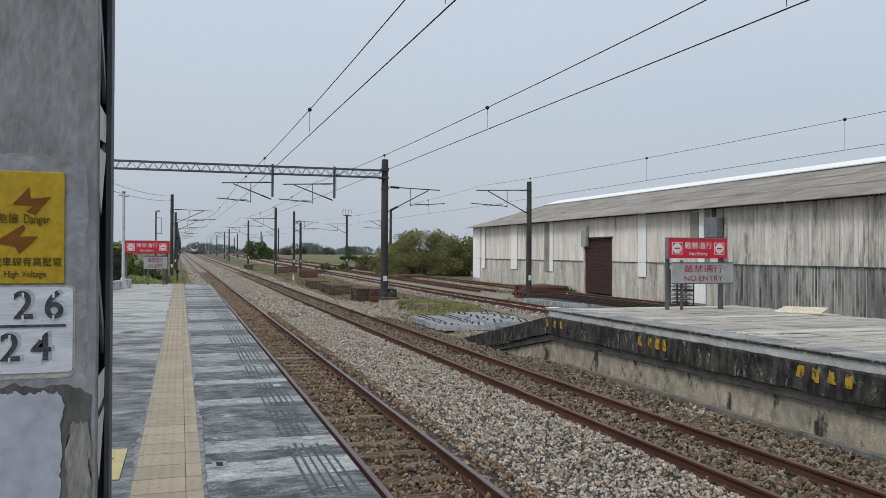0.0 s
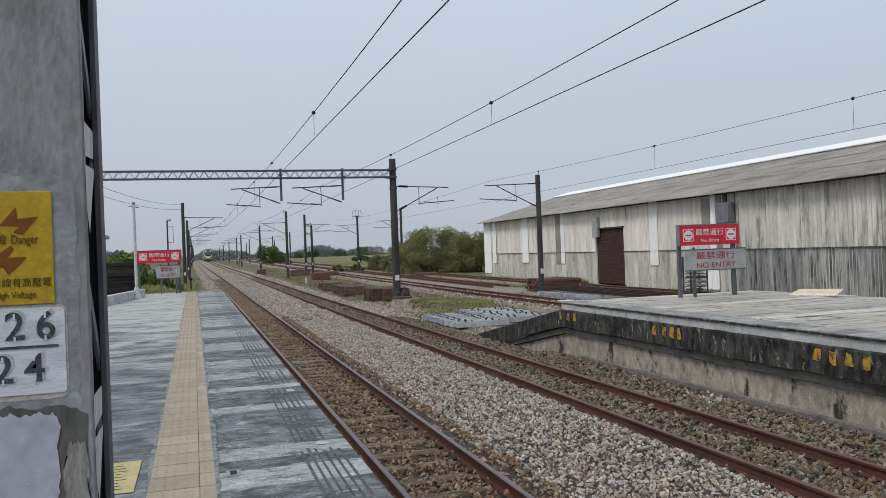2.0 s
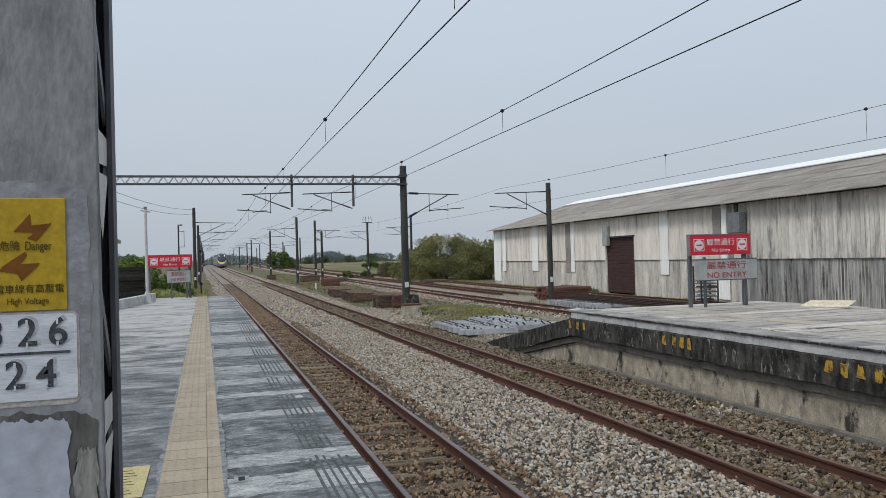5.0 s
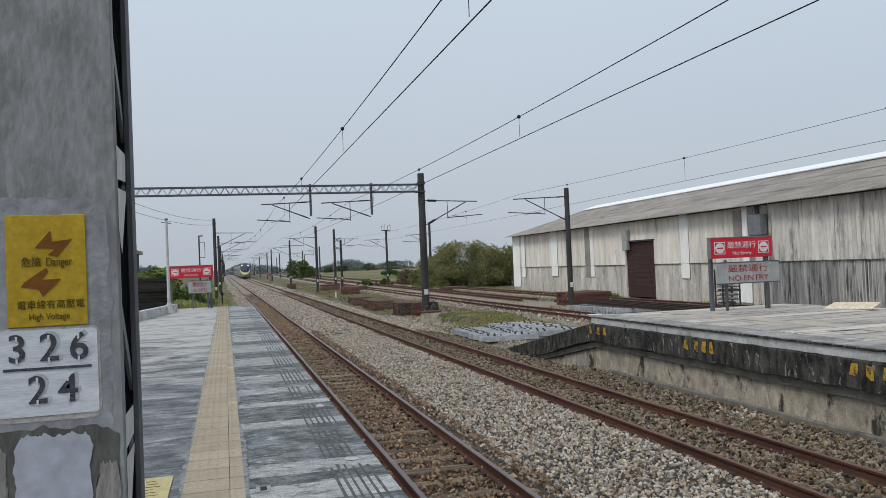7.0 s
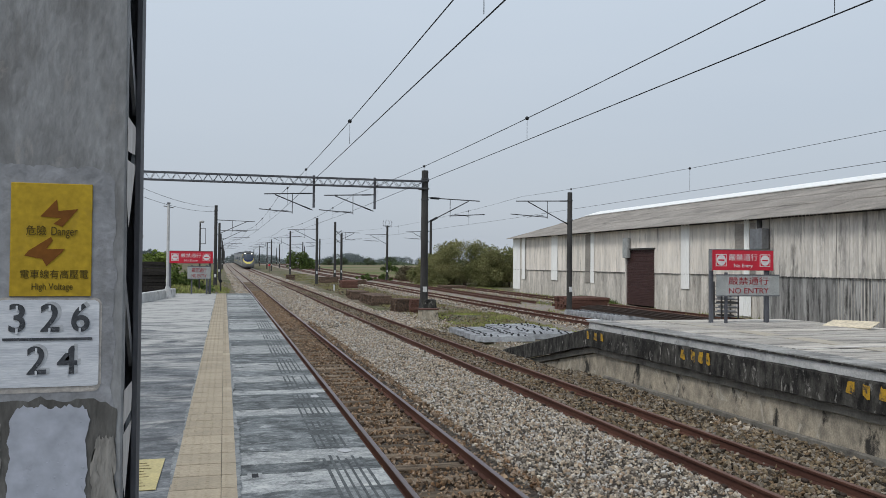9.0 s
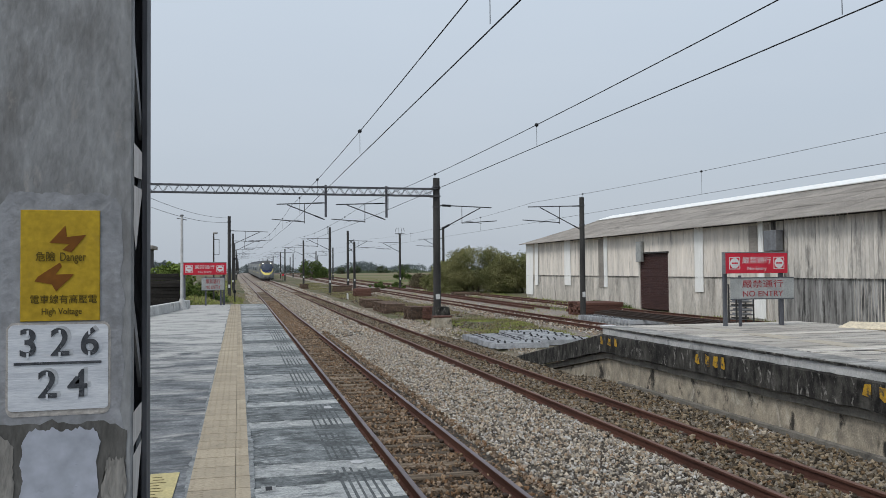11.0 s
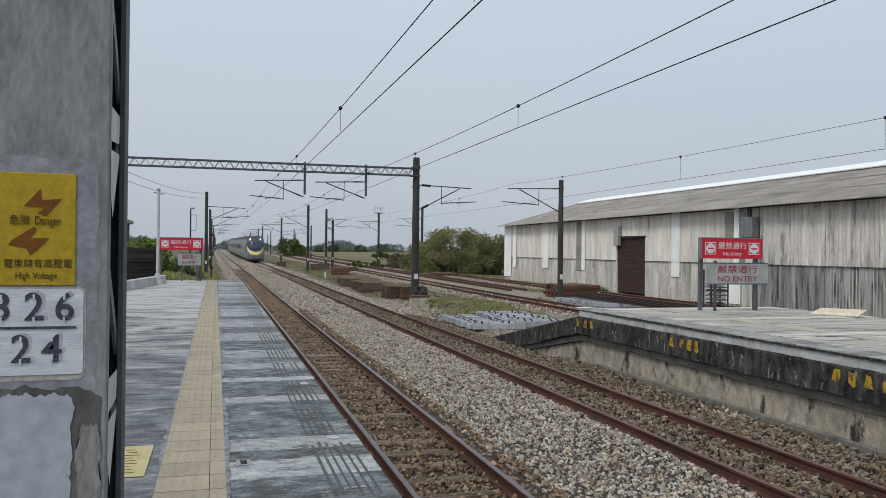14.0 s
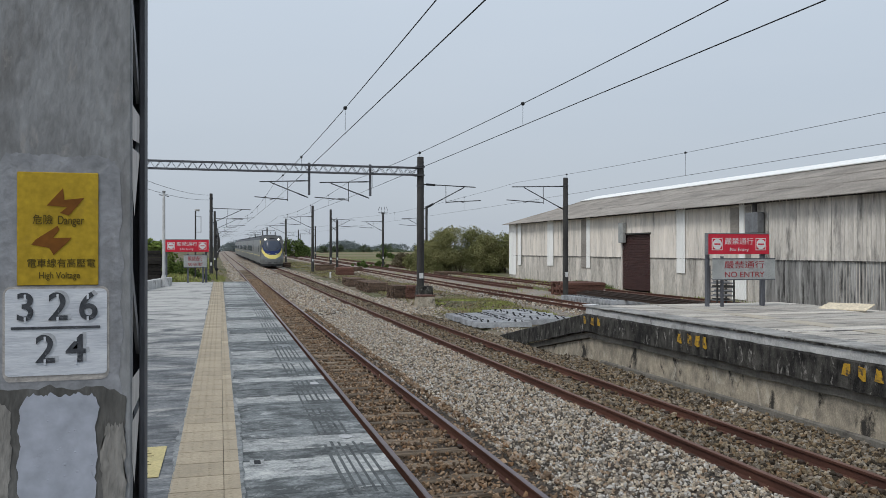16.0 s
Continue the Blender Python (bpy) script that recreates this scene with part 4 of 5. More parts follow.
            ob = new("roof_sheet", raw_mesh("roof_sheet", v, np.stack([i, i + 1, i + n + 2, i + n + 1], 1), M["shed_roof"]))
            ob.parent = t
            ya = yb
            if yb >= y1 + 0.35:
                break
    for a in range(14):
        y = y0 + a * 4.3
        part("ridge_sheet", boxed(0, 1.75, y, y + 4.28, 0, 0.06), M["white_sheet"], t, "bright white ridge sheet").matrix_basis = pose(ridge_x - 1.62, 0, ridge - 0.33, 0, -16.0, 0)
    bm = bmesh.new()
    v = [bm.verts.new(c) for c in ((ridge_x, y0, ridge), (ridge_x * 2, y0, eave), (ridge_x * 2, y1, eave), (ridge_x, y1, ridge))]
    bm.faces.new(v)
    part("back_roof", bm, M["shed_roof"], t)
    for y in (y0 + 0.05, y1 - 0.15):
        bm = bmesh.new()
        f = bm.faces.new([bm.verts.new(c) for c in ((0.1, y, 0), (ridge_x * 2, y, 0), (ridge_x * 2, y, eave), (ridge_x, y, ridge), (0.1, y, eave))])
        r = bmesh.ops.extrude_face_region(bm, geom=[f])
        bmesh.ops.translate(bm, vec=(0, 0.1, 0), verts=[e for e in r["geom"] if isinstance(e, bmesh.types.BMVert)])
        bmesh.ops.recalc_face_normals(bm, faces=bm.faces)
        part("gable_wall", bm, M["shed_wall"], t)
    part("back_wall", boxed(ridge_x * 2 - 0.2, ridge_x * 2, y0, y1, 0, eave), M["shed_wall"], t)


shed()


# ---- signs ----
def no_entry_sign(x, y, z, w, wz, group, wp, turn=0.0):
    """A red board on two posts with a grey board below and before it."""
    t = thing("no_entry_sign", (x, y, z), "red and white no-entry board above a grey one, on steel posts", "sign", group, turn=turn)
    h = w * 0.285
    z1 = wz
    part("post", boxed(-w / 2 + 0.02, -w / 2 + 0.1, 0.04, 0.12, -0.05, z1 - h + 0.05), M["steel_dark"], t)
    part("post", boxed(w / 2 - 0.16, w / 2 - 0.06, 0.04, 0.12, -0.05, z1 - h + 0.05), M["steel_dark"], t)
    b = part("red_board", boxed(-w / 2, w / 2, -0.05, 0.04, z1 - h, z1, 0.008), M["red"], t, "red board with white lettering")
    part("board_frame", boxed(-w / 2 - 0.03, -w / 2, -0.06, 0.05, z1 - h - 0.01, z1 + 0.01), M["galv"], t)
    part("board_frame", boxed(-w / 2 - 0.03, w / 2, -0.055, 0.05, z1, z1 + 0.02), M["galv"], t)
    lettering("嚴禁通行", h * 0.36, M["white"], b, (0, -0.053, z1 - h * 0.38), wide=1.15)
    lettering("No Entry", h * 0.24, M["white"], b, (0, -0.053, z1 - h * 0.77), wide=1.2)
    for s in (-1, 1):
        cx, cz, q = s * w * 0.355, z1 - h * 0.5, h * 0.30
        part("symbol_border", boxed(cx - q, cx + q, -0.054, -0.05, cz - q, cz + q), M["white"], b)
        part("symbol_field", boxed(cx - q * 0.88, cx + q * 0.88, -0.0565, -0.054, cz - q * 0.88, cz + q * 0.88), M["red"], b)
        part("symbol_disc", tube(bmesh.new(), (cx, -0.0595, cz), (cx, -0.0565, cz), q * 0.84, sides=28), M["white"], b)
        part("symbol_bar", boxed(cx - q * 0.56, cx + q * 0.56, -0.0625, -0.0595, cz - q * 0.12, cz + q * 0.12), M["red"], b)
    x0, x1, z3, z2 = wp
    part("post", boxed(x0 + 0.15 * (x1 - x0), x0 + 0.15 * (x1 - x0) + 0.06, -0.12, -0.07, -0.05, z2 + 0.05), M["steel_dark"], t)
    part("post", boxed(x1 - 0.2 * (x1 - x0), x1 - 0.2 * (x1 - x0) + 0.07, -0.12, -0.07, -0.05, z2 + 0.05), M["steel_dark"], t)
    g = part("grey_board", boxed(x0, x1, -0.16, -0.13, z3, z2, 0.004), M["sign_grey"], t, "pale grey board with dark red lettering")
    for a in ((x0, x1, z2 - 0.02, z2 + 0.005), (x0, x1, z3 - 0.005, z3 + 0.02)):
        part("board_frame", boxed(a[0], a[1], -0.165, -0.125, a[2], a[3]), M["steel_dark"], g)
    hh = z2 - z3
    lettering("嚴禁通行", hh * 0.38, M["red_text"], g, ((x0 + x1) / 2, -0.163, z3 + hh * 0.68), wide=(x1 - x0) / hh * 0.43)
    lettering("NO ENTRY", hh * 0.36, M["red_text"], g, ((x0 + x1) / 2, -0.163, z3 + hh * 0.24), wide=(x1 - x0) / hh * 0.36)
    return t


no_entry_sign(12.1, 16.9, -0.03, 1.72, 1.75, "no-entry signs", (-0.8, 0.94, 0.64, 1.16))
no_entry_sign(-1.4, 34.2, 0.0, 1.72, 1.75, "no-entry signs", (-0.12, 0.78, 0.62, 1.14))


# ---- lattice mast beside the camera ----
def mast():
    t = thing("lattice_mast", (-0.20, 1.95, 0), "grey painted lattice steel mast with danger and number plates", "mast")
    part("front_plate", boxed(-0.50, -0.001, 0.0, 0.012, -0.05, 5.2, 0.003), M["steel"], t, "grey painted front plate with rust streaks")
    part("front_flange", boxed(-0.012, -0.001, 0.012, 0.035, -0.05, 5.2), M["steel"], t)
    part("front_flange", boxed(-0.50, -0.488, 0.012, 0.045, -0.05, 5.2), M["steel"], t)
    part("rear_plate", boxed(-0.50, 0.012, 0.25, 0.262, -0.05, 5.2), M["steel_dark"], t)
    part("rear_flange", boxed(0.0, 0.012, 0.18, 0.25, -0.05, 5.2), M["steel_dark"], t)
    part("rear_flange", boxed(-0.50, -0.488, 0.18, 0.25, -0.05, 5.2), M["steel_dark"], t)
    # Added black sheet that makes the mast's inside look shaded.
    part("inner_shade_sheet", boxed(-0.05, -0.04, 0.012, 0.25, -0.05, 5.2), M["black"], t, "black sheet standing for the shaded inside of the mast")
    for s in (-0.006, -0.492):
        for k in range(8):
            z = 0.10 + 0.63 * k
            part("lacing_bar", bar(bmesh.new(), (s, 0.03, z + 0.55), (s, 0.21, z + 0.35), 0.008, 0.035), M["galv"], t)
            part("lacing_bar", bar(bmesh.new(), (s, 0.03, z + 0.08), (s, 0.21, z + 0.23), 0.008, 0.035), M["galv"], t)
            bm = bmesh.new()
            for q in (((0.016, 0.935), (0.185, 0.94), (0.12, 0.86), (0.06, 0.78), (0.016, 0.84)), ((0.016, 0.955), (0.17, 0.965), (0.19, 1.035), (0.016, 1.035))):
                bm.faces.new([bm.verts.new((s + 0.006, yy, zz - 0.63 + 0.63 * k)) for yy, zz in q])
            part("gusset_plate", bm, M["gusset"], t, "pale gusset plate")
    for name, x0, x1, zt, mat, y, label in (("stain", -0.50, -0.013, 1.024, "patch_dark", -0.0012, "dark damp stain along the old paint line"), ("touch_up_paint", -0.285, -0.022, 1.542, "patch_pale", -0.0006, "brushed pale grey paint round the plates"), ("paint_patch", -0.232, -0.073, 1.008, "patch_blue", -0.0030, "pale blue-grey paint patch"),
                                      ("bare_patch", -0.062, -0.012, 0.935, "patch_bare", -0.0022, "bare weathered patch"), ("bare_patch", -0.50, -0.25, 1.0, "patch_bare", -0.0026, "bare weathered patch")):
        bm = bmesh.new()
        n, m = 40, 60
        rows = []
        for j in range(m + 1):
            row, v = [], j / m
            zl = 0.3 + (zt - 0.3) * v
            e0 = 0.006 * noise.noise(Vector((zl * 22, x0 * 7, 1))) + 0.005 * noise.noise(Vector((zl * 75, x0 * 3, 4)))
            e1 = 0.010 * noise.noise(Vector((zl * 20, x1 * 7, 2))) + 0.006 * noise.noise(Vector((zl * 80, x1 * 3, 5)))
            for k in range(n + 1):
                u = k / n
                e = min(u, 1 - u)
                z = zt + 0.012 * noise.noise(Vector((x0 * 9 + u * 9, 2, 0))) + 0.008 * noise.noise(Vector((u * 31, x0, 1))) - 0.03 * max(0, 0.1 - e) / 0.1
                x = x0 + e0 + (x1 + e1 - x0 - e0) * u
                row.append(bm.verts.new((max(-0.50, min(-0.004, x)), y, 0.3 + (z - 0.3) * v)))
            rows.append(row)
        for r0, r1 in zip(rows, rows[1:]):
            for k in range(n):
                bm.faces.new((r0[k], r0[k + 1], r1[k + 1], r1[k]))
        part(name, bm, M[mat], t, label)
    bm = bmesh.new()
    for _ in range(46):
        q = Matrix.Translation((rng.uniform(-0.225, -0.08), -0.003, rng.uniform(0.72, 0.99))) @ Matrix.Diagonal((rng.uniform(0.6, 1.8), 0.5, rng.uniform(0.5, 1.3), 1))
        bmesh.ops.create_icosphere(bm, subdivisions=1, radius=rng.uniform(0.0010, 0.0026), matrix=q)
    part("paint_roughness", bm, M["patch_blue"], t, "small drips and blisters in the paint", kind="stuff")
    return t


M["patch_blue"] = material("pale_grey_patch_paint", (0.43, 0.45, 0.51), (0.36, 0.38, 0.43), 0.5, scale=7, fine=24, bump=0.10, stain=(0.3, 0.31, 0.35), stain_scale=18, stain_cut=(0.62, 0.72))
M["patch_pale"] = material("brushed_touch_up_paint", (0.33, 0.335, 0.355), (0.235, 0.24, 0.25), 0.55, scale=9, fine=50, bump=0.2, stretch=(0.9, 1, 0.9), stain=(0.17, 0.168, 0.168), stain_scale=7, stain_cut=(0.5, 0.7))
M["patch_bare"] = material("bare_weathered_patch", (0.32, 0.305, 0.28), (0.19, 0.18, 0.165), 0.8, scale=14, fine=60, bump=0.3, stretch=(1.5, 1, 0.5))
M["patch_dark"] = material("damp_stain", (0.15, 0.145, 0.135), (0.07, 0.067, 0.062), 0.7, scale=11, fine=60, bump=0.2, stretch=(1.5, 1, 0.5), stain=(0.2, 0.195, 0.19), stain_scale=6, stain_cut=(0.5, 0.7))
mast()


def danger_plate():
    x0, x1, z0, z1 = -0.436, -0.270, 1.252, 1.503
    c = (x0 + x1) / 2
    t = thing("danger_sign", (c, 1.95, z0), "yellow high-voltage danger plate with brown lightning marks", "sign")
    w, h = x1 - x0, z1 - z0
    part("plate", boxed(-w / 2, w / 2, -0.004, 0.0, 0, h, 0.001), M["plate_yellow"], t)
    for pts in (((0.010, 0.216), (0.013, 0.190), (0.054, 0.195), (0.022, 0.155), (0.004, 0.161), (0.019, 0.174), (-0.023, 0.177)),
                ((-0.001, 0.132), (-0.046, 0.101), (-0.054, 0.090), (-0.018, 0.083), (-0.009, 0.067), (0.019, 0.095), (0.028, 0.106), (-0.010, 0.105), (0.003, 0.124))):
        bm = bmesh.new()
        bm.faces.new([bm.verts.new((a, -0.0052, b)) for a, b in pts])
        r = bmesh.ops.extrude_face_region(bm, geom=bm.faces[:])
        bmesh.ops.translate(bm, vec=(0, 0.0011, 0), verts=[e for e in r["geom"] if isinstance(e, bmesh.types.BMVert)])
        bmesh.ops.recalc_face_normals(bm, faces=bm.faces)
        part("lightning_mark", bm, M["plate_brown"], t, "brown lightning mark")
    lettering("危險", 0.0235, M["plate_text"], t, (-0.031, -0.0056, h * 0.574), depth=0.0004, wide=0.9)
    lettering("Danger", 0.028, M["plate_text"], t, (0.026, -0.0056, h * 0.574), depth=0.0004, wide=0.66)
    lettering("電車線有高壓電", 0.0215, M["plate_text"], t, (0.007, -0.0045, h * 0.19), depth=0.0005, wide=0.94)
    lettering("High Voltage", 0.0205, M["plate_text"], t, (0.003, -0.0045, h * 0.085), depth=0.0005, wide=0.8)


M["plate_yellow"] = material("yellow_plate", (0.46, 0.31, 0.025), (0.38, 0.25, 0.02), 0.6, scale=9, fine=80, bump=0.03, stain=(0.33, 0.22, 0.04), stain_scale=14, stain_cut=(0.55, 0.8))
M["plate_brown"] = material("brown_ink", (0.2, 0.075, 0.012), (0.15, 0.055, 0.01), 0.7, scale=20, bump=0)
M["plate_text"] = material("black_ink", (0.05, 0.035, 0.01), (0.12, 0.085, 0.015), 0.7, scale=60, bump=0)
M["border_dirty"] = material("dirty_paint_edge", (0.46, 0.425, 0.39), (0.34, 0.32, 0.3), 0.7, scale=20, fine=90, bump=0.2)
M["stencil"] = material("black_stencil_paint", (0.025, 0.028, 0.034), (0.09, 0.095, 0.105), 0.7, scale=40, bump=0.05, stain=(0.3, 0.31, 0.33), stain_scale=30, stain_cut=(0.58, 0.68))
M["stencil_old"] = material("faded_stencil_paint", (0.34, 0.35, 0.37), (0.5, 0.515, 0.54), 0.7, scale=45, bump=0.02)
M["plate_white"] = material("brushed_white_paint", (0.66, 0.68, 0.71), (0.5, 0.52, 0.56), 0.65, scale=16, fine=120, bump=0.1, stretch=(0.4, 1, 3), stain=(0.46, 0.44, 0.42), stain_scale=9, stain_cut=(0.58, 0.7))
danger_plate()


def number_plate():
    x0, x1, z0, z1 = -0.462, -0.250, 1.046, 1.246
    c = (x0 + x1) / 2
    t = thing("number_plate", (c, 1.95, z0), "white painted number panel with black stencilled figures", "number plate")
    w, h = x1 - x0, z1 - z0
    for name, g, y, m, label in (("dirty_border", 0.003, -0.0014, "border_dirty", "dirty beige edge of the white paint"), ("panel", -0.002, -0.003, "plate_white", "")):
        bm = bmesh.new()
        q = []
        for cx, cz, a0 in ((1, 0, -90), (1, 1, 0), (-1, 1, 90), (-1, 0, 180)):
            for k in range(6):
                a = radians(a0 + 18 * k)
                q.append((cx * (w / 2 - 0.014) + (0.014 + g) * math.cos(a), 0.014 + cz * (h - 0.028) + (0.014 + g * (2.5 if cz == 0 else 1)) * math.sin(a)))
        f = bm.faces.new([bm.verts.new((a, y, b + 0.0025 * noise.noise(Vector((a * 60, b * 60, 3))))) for a, b in q])
        r = bmesh.ops.extrude_face_region(bm, geom=[f])
        bmesh.ops.translate(bm, vec=(0, -y, 0), verts=[e for e in r["geom"] if isinstance(e, bmesh.types.BMVert)])
        bmesh.ops.recalc_face_normals(bm, faces=bm.faces)
        part(name, bm, M[m], t, label)
    for txt, px, pz in (("3", -0.063, 0.775), ("2", 0.003, 0.775), ("6", 0.065, 0.775), ("2", -0.023, 0.306), ("4", 0.040, 0.306)):
        if txt != "3":
            lettering(txt, 0.088, M["stencil_old"], t, (px + 0.006, -0.0034, h * pz + 0.003), depth=0.0004, wide=1.0, bold=0.002, label="faded older figure")
        lettering(txt, 0.086, M["stencil"], t, (px, -0.0044, h * pz), depth=0.0004, wide=0.98, bold=0.0013)
        for gz in (-0.031, 0.019):
            part("stencil_gap", boxed(px - 0.003, px + 0.0015, -0.0056, -0.0048, h * pz + gz, h * pz + gz + 0.012), M["plate_white"], t)
    part("rule", boxed(-0.092, 0.09, -0.0046, -0.003, h * 0.543, h * 0.572), M["stencil"], t, "black dividing line")


number_plate()




# ---- plants ----
def leaf_mass(name, clumps, n, size, mat, label, category, kind="", parent=None):
    """Leaves as small bent quads scattered in the shells of clumps (x, y, z, rx, ry, rz)."""
    c = np.array(clumps, float)
    vol = c[:, 3] * c[:, 4] * c[:, 5]
    pick = rng.choice(len(c), n, p=vol / vol.sum())
    d = rng.normal(size=(n, 3))
    d /= np.linalg.norm(d, axis=1, keepdims=True)
    r = rng.uniform(0.35, 1.0, (n, 1)) ** 0.5
    r *= 1 + 0.25 * np.sin(d[:, :1] * 7 + pick[:, None]) * np.cos(d[:, 2:] * 6)
    p = c[pick, :3] + d * r * c[pick, 3:6]
    u = rng.normal(size=(n, 3)) + d * 0.6
    u /= np.linalg.norm(u, axis=1, keepdims=True)
    w = np.cross(u, rng.normal(size=(n, 3)))
    w /= np.linalg.norm(w, axis=1, keepdims=True)
    s = size * rng.uniform(0.5, 1.4, (n, 1))
    nrm = np.cross(u, w) * s * 0.25
    v = np.stack([p - u * s, p + w * s * 0.45 + nrm, p + u * s, p - w * s * 0.45 + nrm], 1).reshape(-1, 3)
    f = np.arange(n * 4).reshape(n, 4)
    ob = new(name, raw_mesh(name, v, f, mat))
    ob.parent = parent
    return tagged(ob, label, category, kind=kind)


def clump_field(n, x0, x1, y0, y1, z0, top, r):
    out = []
    for _ in range(n):
        x, y = rng.uniform(x0, x1), rng.uniform(y0, y1)
        h = top(x) * rng.uniform(0.22, 1.0)
        q = r * rng.uniform(0.6, 1.25)
        out.append((x, y, z0 + max(q * 0.6, h - q), q * 1.15, q * 1.15, q))
    return out


def shrub(x, y, w, h, mat, n, leaf, label, name="shrub", clumps=22, d=4.0):
    t = thing(name, (x, y, GROUND + climb(y)), label, name)
    for k in range(7):
        a = rng.uniform(-0.4, 0.4) * w
        part("stem", tube(bmesh.new(), (a * 0.5, 0, -0.1), (a, rng.uniform(-0.6, 0.6), h * 0.7), 0.07, 0.02, 6), M["bark"], t)
    cl = clump_field(clumps, -w / 2, w / 2, -d / 2, d / 2, 0, lambda q: h * (1 - 0.35 * (abs(q) / (w / 2)) ** 2), min(w, h) * (0.2 if clumps < 60 else 0.13))
    leaf_mass("foliage", cl, n, leaf, mat, "", "", parent=t)
    return t


shrub(26.4, 86, 9.4, 5.7, M["leaf_dry"], 62000, 0.085, "large olive-green bush with dry brown tips beside the shed", clumps=170, d=7)
shrub(23.2, 90, 4.0, 4.3, M["leaf_dry"], 8000, 0.14, "rounded green bush at the end of the hedge", clumps=18)
shrub(23.4, 104, 3.2, 2.6, M["leaf_brown"], 3600, 0.12, "dry brown scrub by the siding", clumps=18)
shrub(19.6, 108, 5.0, 1.2, M["leaf"], 2600, 0.12, "low green weeds and scrub by the siding", clumps=20)
for fx, fy, fw, fh in ((66, 330, 5, 4.2), (52, 300, 4, 3.4), (44, 318, 4, 3.6), (84, 300, 9, 3.6), (92, 320, 6, 4.2), (120, 360, 7, 4.4), (36, 290, 4, 3.0)):
    shrub(fx, fy, fw, fh, M["leaf_hedge"], 1100, 0.34, "dark rounded tree standing in the fields", name="tree", clumps=9, d=4)
shrub(30.4, 84, 5.0, 5.7, M["leaf_dry"], 9000, 0.13, "olive bush behind the shed gable", clumps=22)
shrub(-4.0, 47.5, 3.0, 3.5, M["leaf_bright"], 7000, 0.10, "bright green bush beyond the platform end", clumps=16, d=3)
shrub(-5.8, 45.5, 2.6, 3.3, M["leaf_bright"], 5000, 0.10, "bright green bush beyond the platform end", clumps=14, d=3)
shrub(-2.6, 62, 2.8, 2.2, M["leaf"], 3000, 0.10, "green bush behind the red sign", clumps=14, d=3)
shrub(17.6, 205, 5.6, 5.6, M["leaf"], 5000, 0.25, "small rounded green tree beside the line", name="tree", clumps=16, d=4)
shrub(39, 150, 3.6, 3.4, M["leaf"], 1500, 0.2, "dark rounded bush in the field", clumps=9, d=3)
shrub(34, 170, 3.0, 2.6, M["leaf"], 1300, 0.2, "dark rounded bush in the field", clumps=9, d=3)

cl = []
for k in range(420):
    x = rng.uniform(-260, 620)
    h = 6.8 + 7.0 * noise.noise(Vector((x / 45, 0.3, 0))) + 3.0 * noise.noise(Vector((x / 17, 4.3, 0)))
    h = max(2.2, h)
    cl.append((x, 680 + rng.uniform(-30, 30), GROUND + 0.8 + h * 0.5, h * rng.uniform(0.5, 1.1), 5, h * 0.55))
leaf_mass("tree_line", cl, 100000, 0.62, M["leaf_far_hazed"], "line of distant trees behind the fields, with haze tinted into their colour", "trees", "stuff")
cl = []
for k in range(160):
    x = rng.uniform(35, 330)
    h = max(0.7, 1.3 + 1.8 * noise.noise(Vector((x / 25, 8.3, 0))))
    cl.append((x, 330 + rng.uniform(-12, 12), GROUND + 1.3 + h * 0.45, h * rng.uniform(0.6, 1.3), 3, h * 0.5))
leaf_mass("hedge_line", cl, 9000, 0.45, M["leaf_hedge"], "dark green hedge line across the fields", "hedge", "stuff")


def grass(name, n, x0, x1, y0, y1, h, mat, label, cut=0.0, s=2.2, zf=ground_z):
    p = np.stack([rng.uniform(x0, x1, n), rng.uniform(y0, y1, n)], 1)
    p = p[[noise.noise(Vector((x / s, y / s, 9.1))) > cut for x, y in p]]
    n = len(p)
    z = np.array([zf(x, y) for x, y in p])
    a = rng.uniform(0, math.tau, n)
    hh = h * rng.uniform(0.4, 1.3, n)
    ln = rng.normal(0, 0.4, (n, 2)) * hh[:, None]
    w = 0.018 + 0.02 * rng.uniform(size=n)
    dx, dy = np.cos(a) * w, np.sin(a) * w
    v = np.stack([np.stack([p[:, 0] - dx, p[:, 1] - dy, z - 0.03], 1), np.stack([p[:, 0] + dx, p[:, 1] + dy, z - 0.03], 1), np.stack([p[:, 0] + ln[:, 0], p[:, 1] + ln[:, 1], z + hh], 1)], 1).reshape(-1, 3)
    ob = new(name, raw_mesh(name, v, np.arange(n * 3).reshape(n, 3), mat))
    return tagged(ob, label, "grass", kind="stuff")


M["grass"] = material("grass_blades", (0.33, 0.35, 0.11), (0.2, 0.23, 0.065), 0.8, scale=0.6, fine=5, bump=0, island=0.4)
M["grass_dry"] = material("dry_grass_blades", (0.3, 0.26, 0.13), (0.2, 0.19, 0.08), 0.85, scale=0.6, fine=5, bump=0, island=0.4)
grass("weeds", 15000, 10.4, 14.6, 31, 43, 0.075, M["grass"], "green weeds between the tracks", -0.05)
grass("dry_grass", 26000, 9.4, 14.4, 33, 150, 0.15, M["grass_dry"], "dry yellow grass between the tracks", 0.02, 3)
grass("bank_grass", 14000, -9, 0.2, 35.2, 75, 0.2, M["grass"], "green grass on the bank beyond the platform", -0.25)
grass("bank_dry_grass", 9000, -9, 0.4, 35.2, 95, 0.18, M["grass_dry"], "dry grass on the bank beyond the platform", -0.2)
grass("verge_grass", 12000, -7, -1.0, 75, 190, 0.25, M["grass"], "rough grass along the far verge", -0.2)
grass("siding_weeds", 14000, 17.2, 26.2, 32, 100, 0.18, M["grass"], "weeds growing among the sidings", 0.0)
